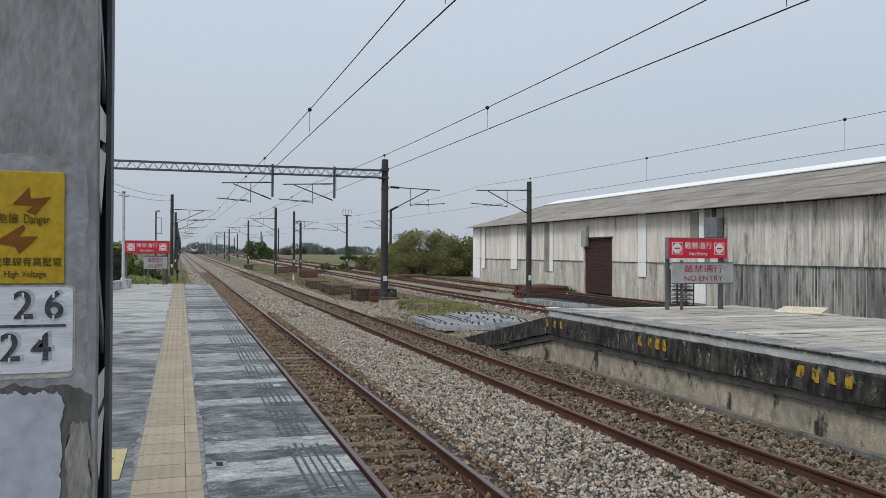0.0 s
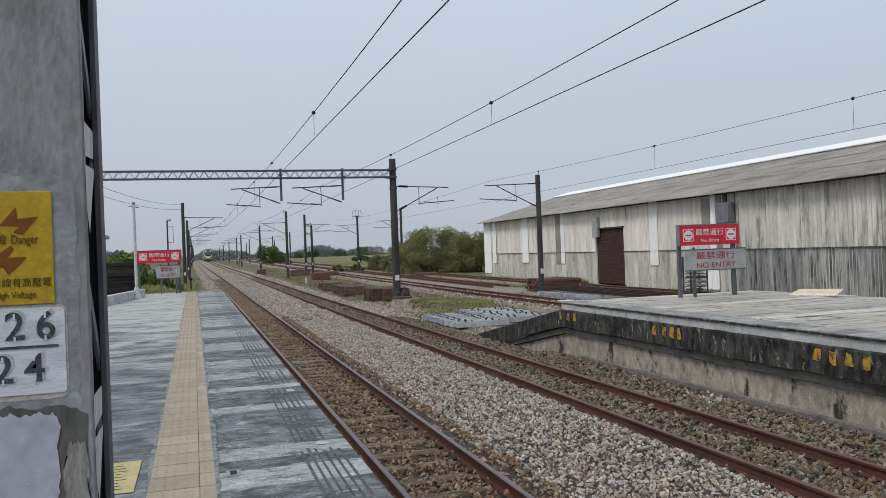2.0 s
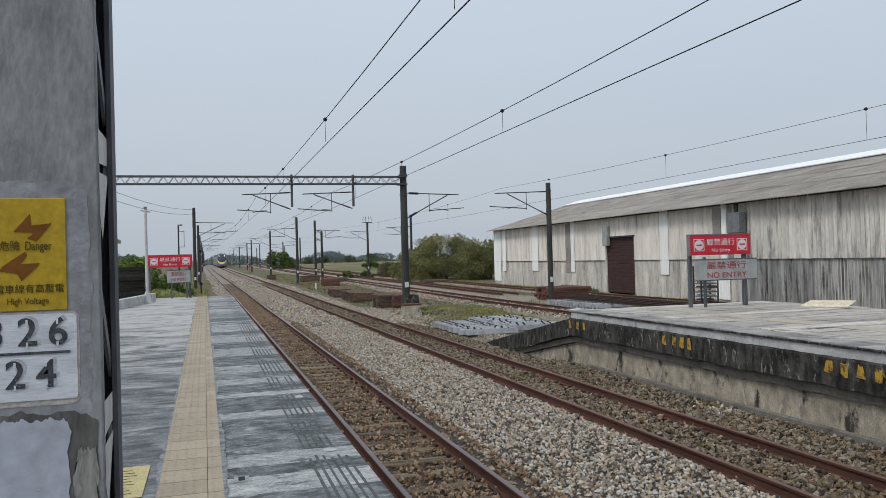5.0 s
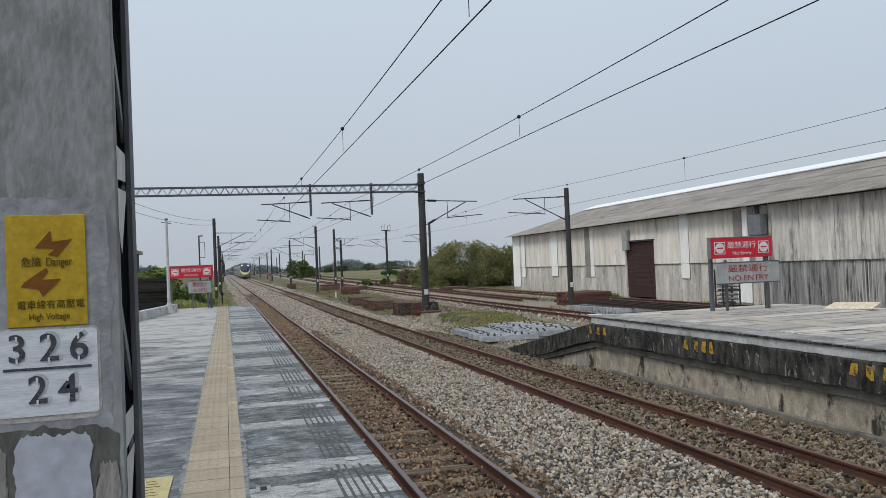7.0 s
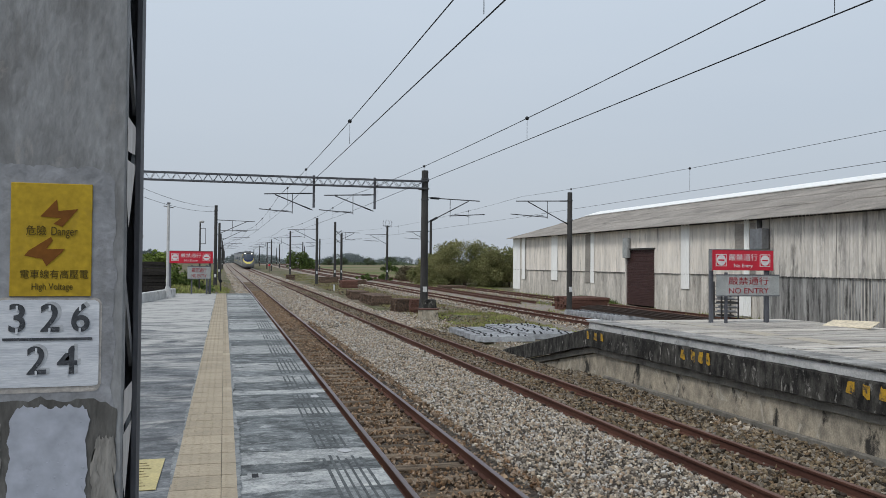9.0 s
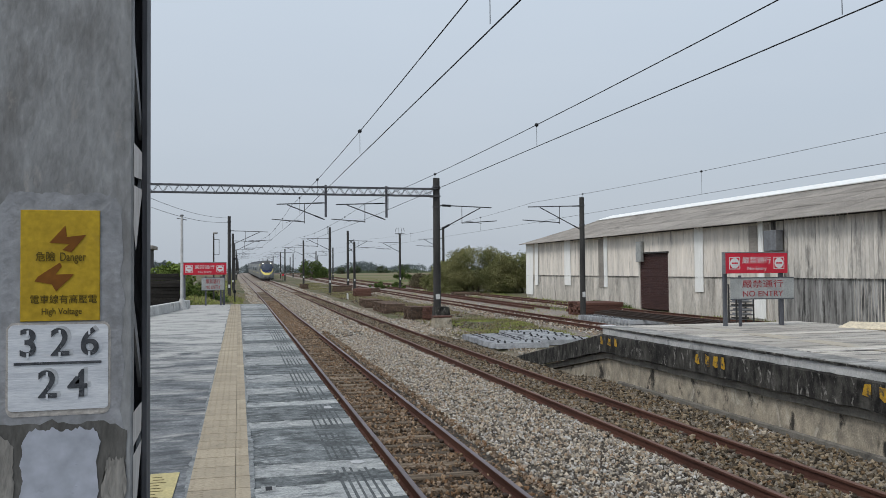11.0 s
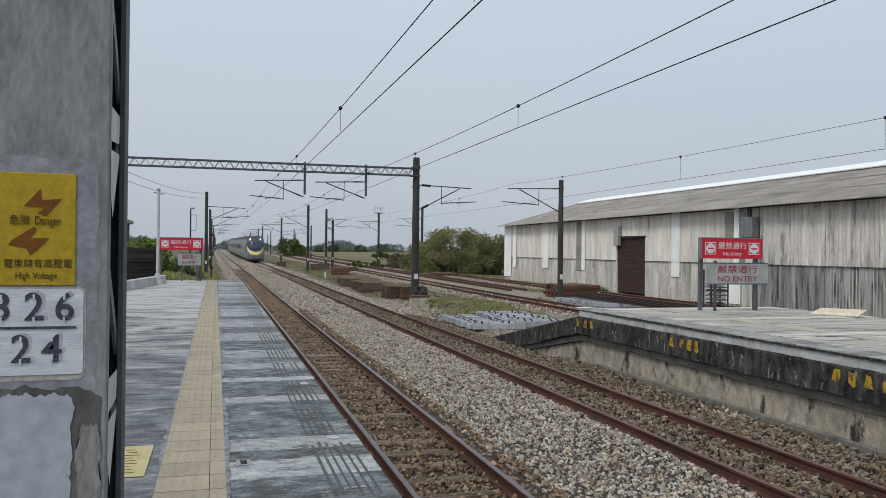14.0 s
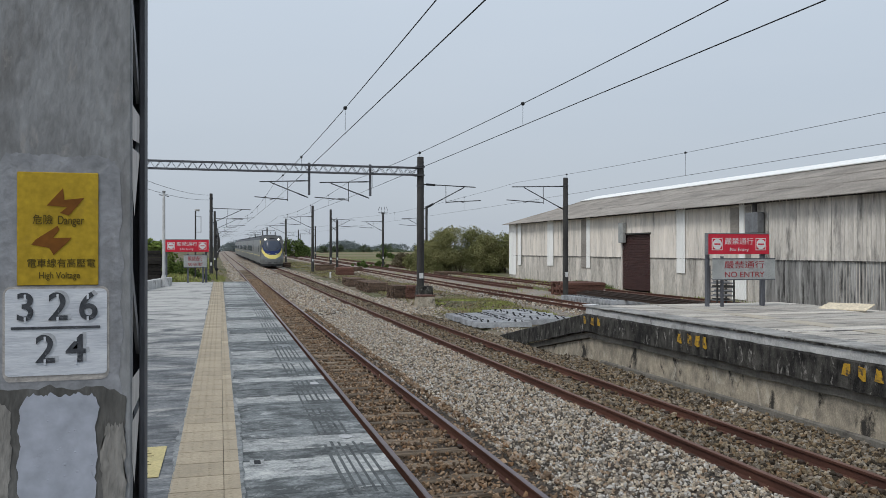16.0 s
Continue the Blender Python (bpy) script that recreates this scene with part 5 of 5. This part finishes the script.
grass("shed_weeds", 2600, 24.9, 26.3, 49.5, 57, 0.3, M["leaf"], "leafy green weeds at the foot of the shed", 0.1, 1.6)
grass("field_grass", 16000, 20, 60, 100, 190, 0.3, M["grass_dry"], "rough dry grass along the field", -0.05, 9)


# ---- stacks and clutter beside the tracks ----
def timber_stack(x, y, w, d, layers, mat, label, base=GROUND, s=0.2, along="x"):
    t = thing("sleeper_stack", (x, y, base + climb(y)), label, "sleeper stack", "sleeper stacks", turn=0 if along == "x" else 90)
    for k in range(layers):
        z = k * (s * 0.82)
        n = max(1, int(d / (s * 1.12)))
        for i in range(n):
            o = part("sleeper", boxed(-w / 2, w / 2, -s * 0.48, s * 0.48, 0, s * 0.78, 0.012), M[mat], t)
            o.matrix_basis = pose(rng.uniform(-0.09, 0.09), -d / 2 + (i + 0.5) * d / n + rng.uniform(-0.02, 0.02), z, 0, 0, rng.uniform(-2.5, 2.5))
    return t


timber_stack(9.75, 45.2, 0.82, 2.0, 4, "timber", "stack of old weathered wooden sleepers beside the track", s=0.25)
timber_stack(10.35, 44.4, 0.75, 1.6, 4, "timber_red", "stack of reddish old wooden sleepers beside the track", s=0.25)
timber_stack(9.85, 54.5, 1.3, 5.5, 4, "timber", "long dark pile of wooden sleepers beside the track")
timber_stack(9.6, 60.5, 1.2, 3.5, 4, "timber", "long dark pile of wooden sleepers beside the track")
timber_stack(12.4, 84, 1.6, 2.4, 5, "timber_red", "stack of reddish old wooden sleepers beside the track")
timber_stack(12.0, 98, 2.2, 2.0, 5, "timber", "stack of old weathered wooden sleepers beside the track")
timber_stack(14.5, 92, 2.0, 2.0, 4, "timber", "stack of old weathered wooden sleepers beside the track")
timber_stack(8.9, 118, 0.9, 4.5, 4, "timber", "long dark pile of wooden sleepers beside the track")
timber_stack(20.4, 44.0, 2.4, 2.6, 6, "timber_red", "stack of reddish sleepers near the shed", s=0.19)
timber_stack(22.0, 78, 2.4, 2.0, 3, "timber", "low dark pile of wooden sleepers near the bush")
timber_stack(-4.35, 40.4, 3.1, 0.6, 12, "timber_black", "tall dark stack of wooden sleepers beyond the platform", base=-0.65, s=0.2)


def concrete_sleeper(x, y, z, turn=0.0):
    t = thing("concrete_sleeper", (x, y, z), "pale grey concrete sleeper with black rail seats", "sleeper", "concrete sleepers", turn=turn)
    part("body", extrude_profile([(-0.13, 0), (0.13, 0), (0.09, 0.19), (-0.09, 0.19)], -1.0, 1.0), M["pile_concrete"], t)
    for s in (-0.53, 0.53):
        for e in (-0.13, 0.13):
            part("shoulder", tube(bmesh.new(), (-0.05, s + e, 0.20), (0.05, s + e, 0.20), 0.026, sides=8), M["black"], t, "black rail clip")
    return t


first = concrete_sleeper(9.95, 27.6, GROUND + 0.02, 90)
for k in range(1, 15):
    copy_thing(first, pose(9.9 + rng.uniform(-0.12, 0.12), 27.6 + 0.31 * k, GROUND + 0.02, 0, 0, 90 + rng.uniform(-3, 3)))
for k in range(15):
    copy_thing(first, pose(12.05 + rng.uniform(-0.12, 0.12), 28.3 + 0.36 * k, GROUND + 0.02, 0, 0, 90 + rng.uniform(-3, 3)))
for k in range(17):
    for z in (0.0, 0.2):
        copy_thing(first, pose(18.35 + 0.02 * k, 39.3 - 0.31 * k, GROUND + 0.06 + z, 0, 0, 90 + rng.uniform(-1.5, 1.5)))
for k in range(4):
    r = part("spare_rail", extrude_profile(RAIL_PTS, -6.5, 6.5), M["clip"])
    r.matrix_basis = pose(18.4 + 0.55 * k, 33.2 + 0.5 * k, GROUND + 0.61, 0, 0, rng.uniform(-1.5, 1.5))
    tagged(r, "rusty spare rail lying on concrete sleepers", "rail", "spare rails")


def footing(x, y, w, h, label, mat="wall_pale", top=None):
    t = thing("concrete_footing", (x, y, GROUND - 0.1), label, "footing")
    bm = bmesh.new()
    r = bmesh.ops.create_cone(bm, cap_ends=True, segments=4, radius1=w * 0.78, radius2=w * 0.68, depth=h)
    bmesh.ops.transform(bm, matrix=Matrix.Translation((0, 0, h / 2)) @ Matrix.Rotation(radians(45), 4, "Z"), verts=r["verts"])
    part("block", bm, M[mat], t)
    if top:
        part("cover", boxed(-w * 0.56, w * 0.56, -w * 0.5, w * 0.5, h, h + 0.07, 0.01), M[top], t, "rusty brown cover")


footing(9.75, 38.9, 0.82, 0.62, "square concrete footing with a rusty cover", top="timber_red")
footing(10.48, 41.9, 0.78, 1.0, "dark concrete footing round the thick pole", "wall_dark")


def marker_post(x, y):
    t = thing("marker_post", (x, y, GROUND), "short white painted marker post beside the track", "post")
    part("shaft", tube(bmesh.new(), (0, 0, -0.1), (0, 0, 0.72), 0.09, 0.08, 12), M["white"], t)
    part("cap", tube(bmesh.new(), (0, 0, 0.72), (0, 0, 0.78), 0.095, 0.04, 12), M["white"], t)


marker_post(9.72, 75.0)


# ---- far side of the station ----
def boards():
    for k, (dx, dz, ln) in enumerate(((0.0, 0.03, 1.38), (0.1, 0.075, 1.36), (0.2, 0.12, 1.32))):
        o = part("board", boxed(-0.055, 0.055, -ln / 2, ln / 2, -0.011, 0.011, 0.003), M["board"])
        o.matrix_basis = pose(13.54 + dx, 15.1, dz - 0.03, -2.2, -26, 4)
        tagged(o, "pale weathered plank leaning on the far platform's edge", "plank", "planks")
    o = part("timber_block", boxed(-0.05, 0.05, -0.55, 0.55, 0, 0.075, 0.006), M["timber"])
    o.matrix_basis = pose(13.74, 15.25, -0.03, 0, 0, 4)
    tagged(o, "short dark timber under the leaning planks", "timber")


M["board"] = material("pale_board", (0.72, 0.63, 0.47), (0.5, 0.43, 0.32), 0.7, scale=4, fine=40, stretch=(4, 2.5, 1), vary=0.12)
boards()


def rack():
    t = thing("metal_rack", (22.75, 33.0, GROUND + 0.1), "dark metal rack loaded with grey plates near the shed", "rack")
    for x in (-0.45, 0.45):
        for y in (-0.3, 0.3):
            part("leg", boxed(x - 0.03, x + 0.03, y - 0.03, y + 0.03, 0, 2.0), M["pole"], t)
    for k in range(8):
        z = 0.35 + 0.2 * k
        part("shelf", boxed(-0.44, 0.44, -0.31, 0.31, z, z + 0.05, 0.01), M["galv"], t)
        part("plate", boxed(-0.4 + 0.05 * (k % 3), 0.2 + 0.07 * (k % 4), -0.34, 0.2, z + 0.05, z + 0.12, 0.01), M["pile_concrete" if k % 3 else "pole"], t, "loose grey plate on a shelf")


rack()


# ---- near platform's end ----
def lamp_post():
    t = thing("street_lamp", (-2.04, 30.5, 0), "pale grey lamp post with a small cross-arm at its top", "lamp post")
    part("base", tube(bmesh.new(), (0, 0, 0), (0, 0, 0.42), 0.18, 0.075, 14), M["coping"], t)
    part("base_plate", boxed(-0.2, 0.2, -0.2, 0.2, 0, 0.03), M["coping"], t)
    part("shaft", tube(bmesh.new(), (0, 0, 0.4), (0, 0, 3.42), 0.055, 0.045, 12), M["coping"], t)
    part("cross_arm", tube(bmesh.new(), (-0.17, 0, 3.33), (0.17, 0, 3.27), 0.018), M["galv"], t)
    part("lamp_head", boxed(-0.06, 0.06, -0.06, 0.06, 3.4, 3.47, 0.02), M["galv"], t)


lamp_post()


def yard_lamp():
    t = thing("yard_lamp", (-1.87, 60, -0.7), "thin dark post with a hooded lamp and a bracket", "lamp post")
    part("shaft", tube(bmesh.new(), (0, 0, 0), (0, 0, 4.85), 0.06, 0.05), M["pole"], t)
    part("lamp_head", boxed(-0.05, 0.28, -0.1, 0.1, 4.82, 4.98, 0.04), M["coping"], t)
    for z in (4.4, 3.3):
        part("bracket", boxed(0.05, 0.4, -0.02, 0.02, z, z + 0.04), M["galv"], t)
    part("bracket", boxed(0.36, 0.4, -0.02, 0.02, 3.3, 4.4), M["galv"], t)


yard_lamp()


def kerb_wall():
    pts = [(-1.95, 32.2), (-2.25, 30.2), (-2.8, 26.3), (-3.6, 20.5), (-4.4, 13.0), (-4.8, 6.0), (-5.0, -6)]
    t = thing("low_wall", (0, 0, 0), "low pale concrete parapet along the platform's back edge", "wall", kind="structure")
    for (ax, ay), (bx, by) in zip(pts, pts[1:]):
        bm = bmesh.new()
        d = Vector((bx - ax, by - ay, 0))
        box(bm, -0.01, d.length + 0.01, -0.1, 0.1, -0.2, 0.3, 0.015)
        o = part("wall_block", bm, M["coping"], t)
        o.matrix_basis = pose(ax, ay, 0, 0, 0, math.degrees(math.atan2(d.y, d.x)))


kerb_wall()


def hut():
    t = thing("trackside_hut", (-7.1, 60, -1.0), "dark flat-roofed hut beyond the platform", "hut")
    part("wall", boxed(-1.2, 1.0, -1.5, 1.5, 0, 4.0), M["pole"], t)
    part("roof", boxed(-1.4, 1.25, -1.7, 1.7, 4.0, 4.25, 0.02), M["shed_roof"], t)
    part("window", boxed(0.2, 0.8, -1.53, -1.49, 2.4, 3.2), M["train_window"], t)


hut()


def sticker():
    t = thing("floor_plate", (-0.415, 5.33, 0.004), "faded yellow notice plate on the platform floor", "floor plate")
    part("plate", boxed(-0.13, 0.055, -0.38, 0.38, 0.0, 0.004, 0.001), M["floor_yellow"], t)
    for k in range(9):
        part("text_line", boxed(-0.11 + 0.01 * (k % 2), -0.01 - 0.02 * (k % 3), -0.3 + 0.07 * k, -0.285 + 0.07 * k, 0.004, 0.0048), M["plate_text"], t)
    d = thing("floor_drain", (0.21, 5.14, 0.0), "small square drain hole with a pale rim in the platform", "drain")
    part("rim", boxed(-0.045, 0.045, -0.065, 0.065, 0, 0.003), M["panel_pale"], d)
    # No real opening: the dark of the hole is a black block on the rim.
    part("slot", boxed(-0.02, 0.02, -0.045, 0.045, 0.003, 0.005), M["black"], d)


M["scrap"] = material("pale_spot_surface", (0.46, 0.46, 0.46), (0.36, 0.36, 0.37), 0.6, scale=20, fine=60)
for sx, sy, w, h in ((0.84, 5.69, 0.11, 0.06), (0.88, 8.05, 0.1, 0.08)):
    bm = bmesh.new()
    bm.faces.new([bm.verts.new((w / 2 * math.cos(k * math.tau / 14) * rng.uniform(0.6, 1.1), h * math.sin(k * math.tau / 14) * rng.uniform(0.6, 1.1), 0)) for k in range(14)])
    o = part("pale_spot", bm, M["scrap"])
    o.location = (sx, sy, 0.0035)
    tagged(o, "small pale spot on the platform", "paint splash", "paint splashes", "stuff")
M["floor_yellow"] = material("faded_yellow_plate", (0.5, 0.42, 0.2), (0.4, 0.34, 0.17), 0.6, scale=5, fine=50)
sticker()


def far_houses():
    for x, y, w, h in ((172, 600, 10, 6), (240, 560, 14, 6)):
        t = thing("distant_house", (x, y, GROUND + 1.0), "pale house far off among the trees", "house", "distant houses")
        part("wall", boxed(-w / 2, w / 2, -4, 4, 0, h * 0.75), M["white"], t)
        bm = extrude_profile([(-w * 0.55, h * 0.74), (w * 0.55, h * 0.74), (0, h)], -4.3, 4.3)
        part("roof", bm, M["shed_roof"], t)
        for k in range(3):
            part("window", boxed(-w * 0.35 + k * w * 0.28, -w * 0.2 + k * w * 0.28, -4.05, -3.98, h * 0.3, h * 0.5), M["train_window"], t)


far_houses()


def signal(x, y, h, colour, label, r=0.13):
    t = thing("signal_post", (x, y, GROUND + climb(y)), label, "signal", "signals")
    part("post", tube(bmesh.new(), (0, 0, 0), (0, 0, h), 0.06), M["pole"], t)
    part("disc", tube(bmesh.new(), (0, -0.1, h), (0, -0.05, h), r, sides=18), M[colour], t)


signal(8.4, 168, 1.5, "red", "small round red trackside disc on a low post", 0.22)
signal(-0.6, 84, 4.0, "black", "dark round trackside signal on a post")
signal(-0.45, 66, 1.2, "black", "dark round trackside signal on a post")

# ---- train ----
def train():
    t = thing("express_train", (TRACKS[1], 315, RAIL), "silver-grey express train with a blue windscreen and yellow-rimmed nose", "train")
    W = 1.43

    def half(z):
        return W * (1 - 0.14 * max(0, (z - 2.8) / 1.3) ** 2.2 - 0.10 * max(0, (1.0 - z) / 0.8) ** 2)

    def depth(s, z):
        lean = 0.05 * (1.1 - z) ** 2 if z < 1.1 else 0.34 * (z - 1.1) + 0.16 * max(0, z - 2.2) ** 2.2
        return lean + 1.35 * abs(s) ** 3.2

    zs = np.linspace(0.22, 4.02, 64)
    ss = np.linspace(-1, 1, 61)
    kinds = {"nose_shell": ("train_body", "silver-grey nose shell"), "windscreen": ("train_glass", "grey tinted windscreen"), "screen_surround": ("train_blue", "dark blue panel round the windscreen"), "nose_band": ("train_yellow", "pale yellow band round the windscreen"), "nose_cap": ("train_roof", "dark grey brow above the windscreen"), "coupler_skirt": ("train_dark", "dark skirt")}
    bms = {k: bmesh.new() for k in kinds}

    def kind_at(x, z):
        q = (abs(x) / 1.25) ** 2.4 + (abs(z - 3.1) / (1.52 if z < 3.1 else 0.9)) ** 2.4
        q2 = (abs(x) / 1.41) ** 2.4 + (abs(z - 3.1) / (1.98 if z < 3.1 else 0.9)) ** 2.4
        if z > 3.38:
            return "nose_cap"
        if (abs(x) / 1.12) ** 3 + (abs(z - 2.88) / 0.78) ** 3 < 1:
            return "windscreen"
        if q < 1:
            return "screen_surround"
        if q2 < 1 and z < 3.4:
            return "nose_band"
        return "coupler_skirt" if z < 0.45 else "nose_shell"

    for a, b in zip(zs, zs[1:]):
        for c, d in zip(ss, ss[1:]):
            x, z = (c + d) / 2 * half((a + b) / 2), (a + b) / 2
            bm = bms[kind_at(x, z)]
            bm.faces.new([bm.verts.new((s * half(zz), depth(s, zz), zz)) for s, zz in ((c, a), (d, a), (d, b), (c, b))])
    for k, bm in bms.items():
        bmesh.ops.remove_doubles(bm, verts=bm.verts, dist=1e-4)
        part(k, bm, M[kinds[k][0]], t, kinds[k][1], smooth=True)
    for s in (-1, 1):
        x, z = s * 0.78, 3.5
        bm = tube(bmesh.new(), (x, depth(x / half(z), z) - 0.06, z), (x, depth(x / half(z), z) + 0.1, z), 0.115, sides=18)
        part("headlight", bm, M["headlight"], t, "lit white headlight")
        x, z = s * 0.42, 1.75
        bm = tube(bmesh.new(), (x, depth(x / half(z), z) - 0.02, z), (x, depth(x / half(z), z) + 0.1, z), 0.10, sides=14)
        part("marker_lamp", bm, M["galv"], t)
        x, z = s * 0.75, 0.85
        part("marker_lamp", tube(bmesh.new(), (x, depth(x / half(z), z) - 0.02, z), (x, depth(x / half(z), z) + 0.1, z), 0.12, sides=14), M["galv"], t)
        part("coupler_vent", boxed(s * 0.35 - 0.22, s * 0.35 + 0.22, depth(0.3, 0.62) - 0.03, depth(0.3, 0.62) + 0.1, 0.56, 0.66), M["train_dark"], t, "dark vent slot in the nose")
        part("wiper", bar(bmesh.new(), (s * 0.15, depth(0.1, 2.0) - 0.05, 2.0), (s * 0.75, depth(0.5, 2.55) - 0.06, 2.5), 0.04, 0.03), M["black"], t)
    part("coupler", boxed(-0.18, 0.18, depth(0, 0.4) - 0.2, depth(0, 0.4) + 0.1, 0.3, 0.5, 0.03), M["train_dark"], t, "dark coupler")
    part("destination_panel", boxed(-0.3, 0.3, depth(0, 3.6) - 0.03, depth(0, 3.6) + 0.1, 3.5, 3.66), M["black"], t)
    # power car and coaches
    sec = [(-1.38, 0.55), (-1.43, 1.3), (-1.43, 2.6), (-1.32, 3.5), (-1.07, 3.82), (-0.5, 3.98), (0.5, 3.98), (1.07, 3.82), (1.32, 3.5), (1.43, 2.6), (1.43, 1.3), (1.38, 0.55)]
    mi = [0, 0, 0, 1, 1, 1, 1, 1, 0, 0, 0, 2]
    y = 1.3
    for car in range(6):
        L = 19.2
        c = part("carriage", extrude_profile(sec, y + (0.0 if car == 0 else 0.25), y + L, mi), [M["train_body"], M["train_roof"], M["train_dark"]], t, "silver-grey carriage")
        for s in (-1, 1):
            for k in range(2 if car == 0 else 9):
                a = y + 2.6 + (15 if car == 0 else 1.75) * k
                part("window", boxed(s * 1.437 - 0.012, s * 1.437 + 0.012, a, a + (1.1 if car == 0 else 1.35), 1.95, 2.75, 0.004), M["train_window"], c, "dark tinted window")
            part("stripe", boxed(s * 1.437 - 0.008, s * 1.437 + 0.008, y + 0.3, y + L, 1.48, 1.525), M["train_yellow"], c, "thin yellow stripe")
        for a in (y + 2.0, y + L - 4.2):
            b = part("bogie", boxed(-1.2, 1.2, a, a + 2.6, 0.12, 0.62, 0.06), M["train_dark"], c)
            for k in (0.25, 2.35):
                for s in (-1, 1):
                    part("wheel", tube(bmesh.new(), (s * 0.57, a + k, 0.43), (s * 0.7, a + k, 0.43), 0.42, sides=18), M["train_dark"], b)
        part("underframe_box", boxed(-1.25, 1.25, y + 5.5, y + L - 5.5, 0.25, 0.7, 0.05), M["train_dark"], c)
        for k in range(3):
            part("roof_unit", boxed(-0.75, 0.75, y + 2.5 + 5.4 * k, y + 5.2 + 5.4 * k, 3.95, 4.12, 0.06), M["train_roof"], c, "grey roof unit")
        if car == 1 or car == 0:
            for s in (-1, 1):
                part("roof_bar", bar(bmesh.new(), (s * 0.5, y + 9.0, 4.0), (s * 0.5, y + 10.2, 4.6), 0.05, 0.05), M["bracket"], c)
        y += L + 0.35
    return t


express = train()
TRAIN_Y = [(t, 101.0 + 13.4 * (16 - t)) for t in range(17)]   # nose, at a steady 13.4 m/s


def motions():
    walk(express, [(t, pose(TRACKS[1] + bend(y), y, RAIL + climb(y), math.degrees(math.atan2(climb(y + 120) - climb(y), 120)), 0, math.degrees(math.atan2(bend(y) - bend(y + 120), 120)))) for t, y in TRAIN_Y])


motions()
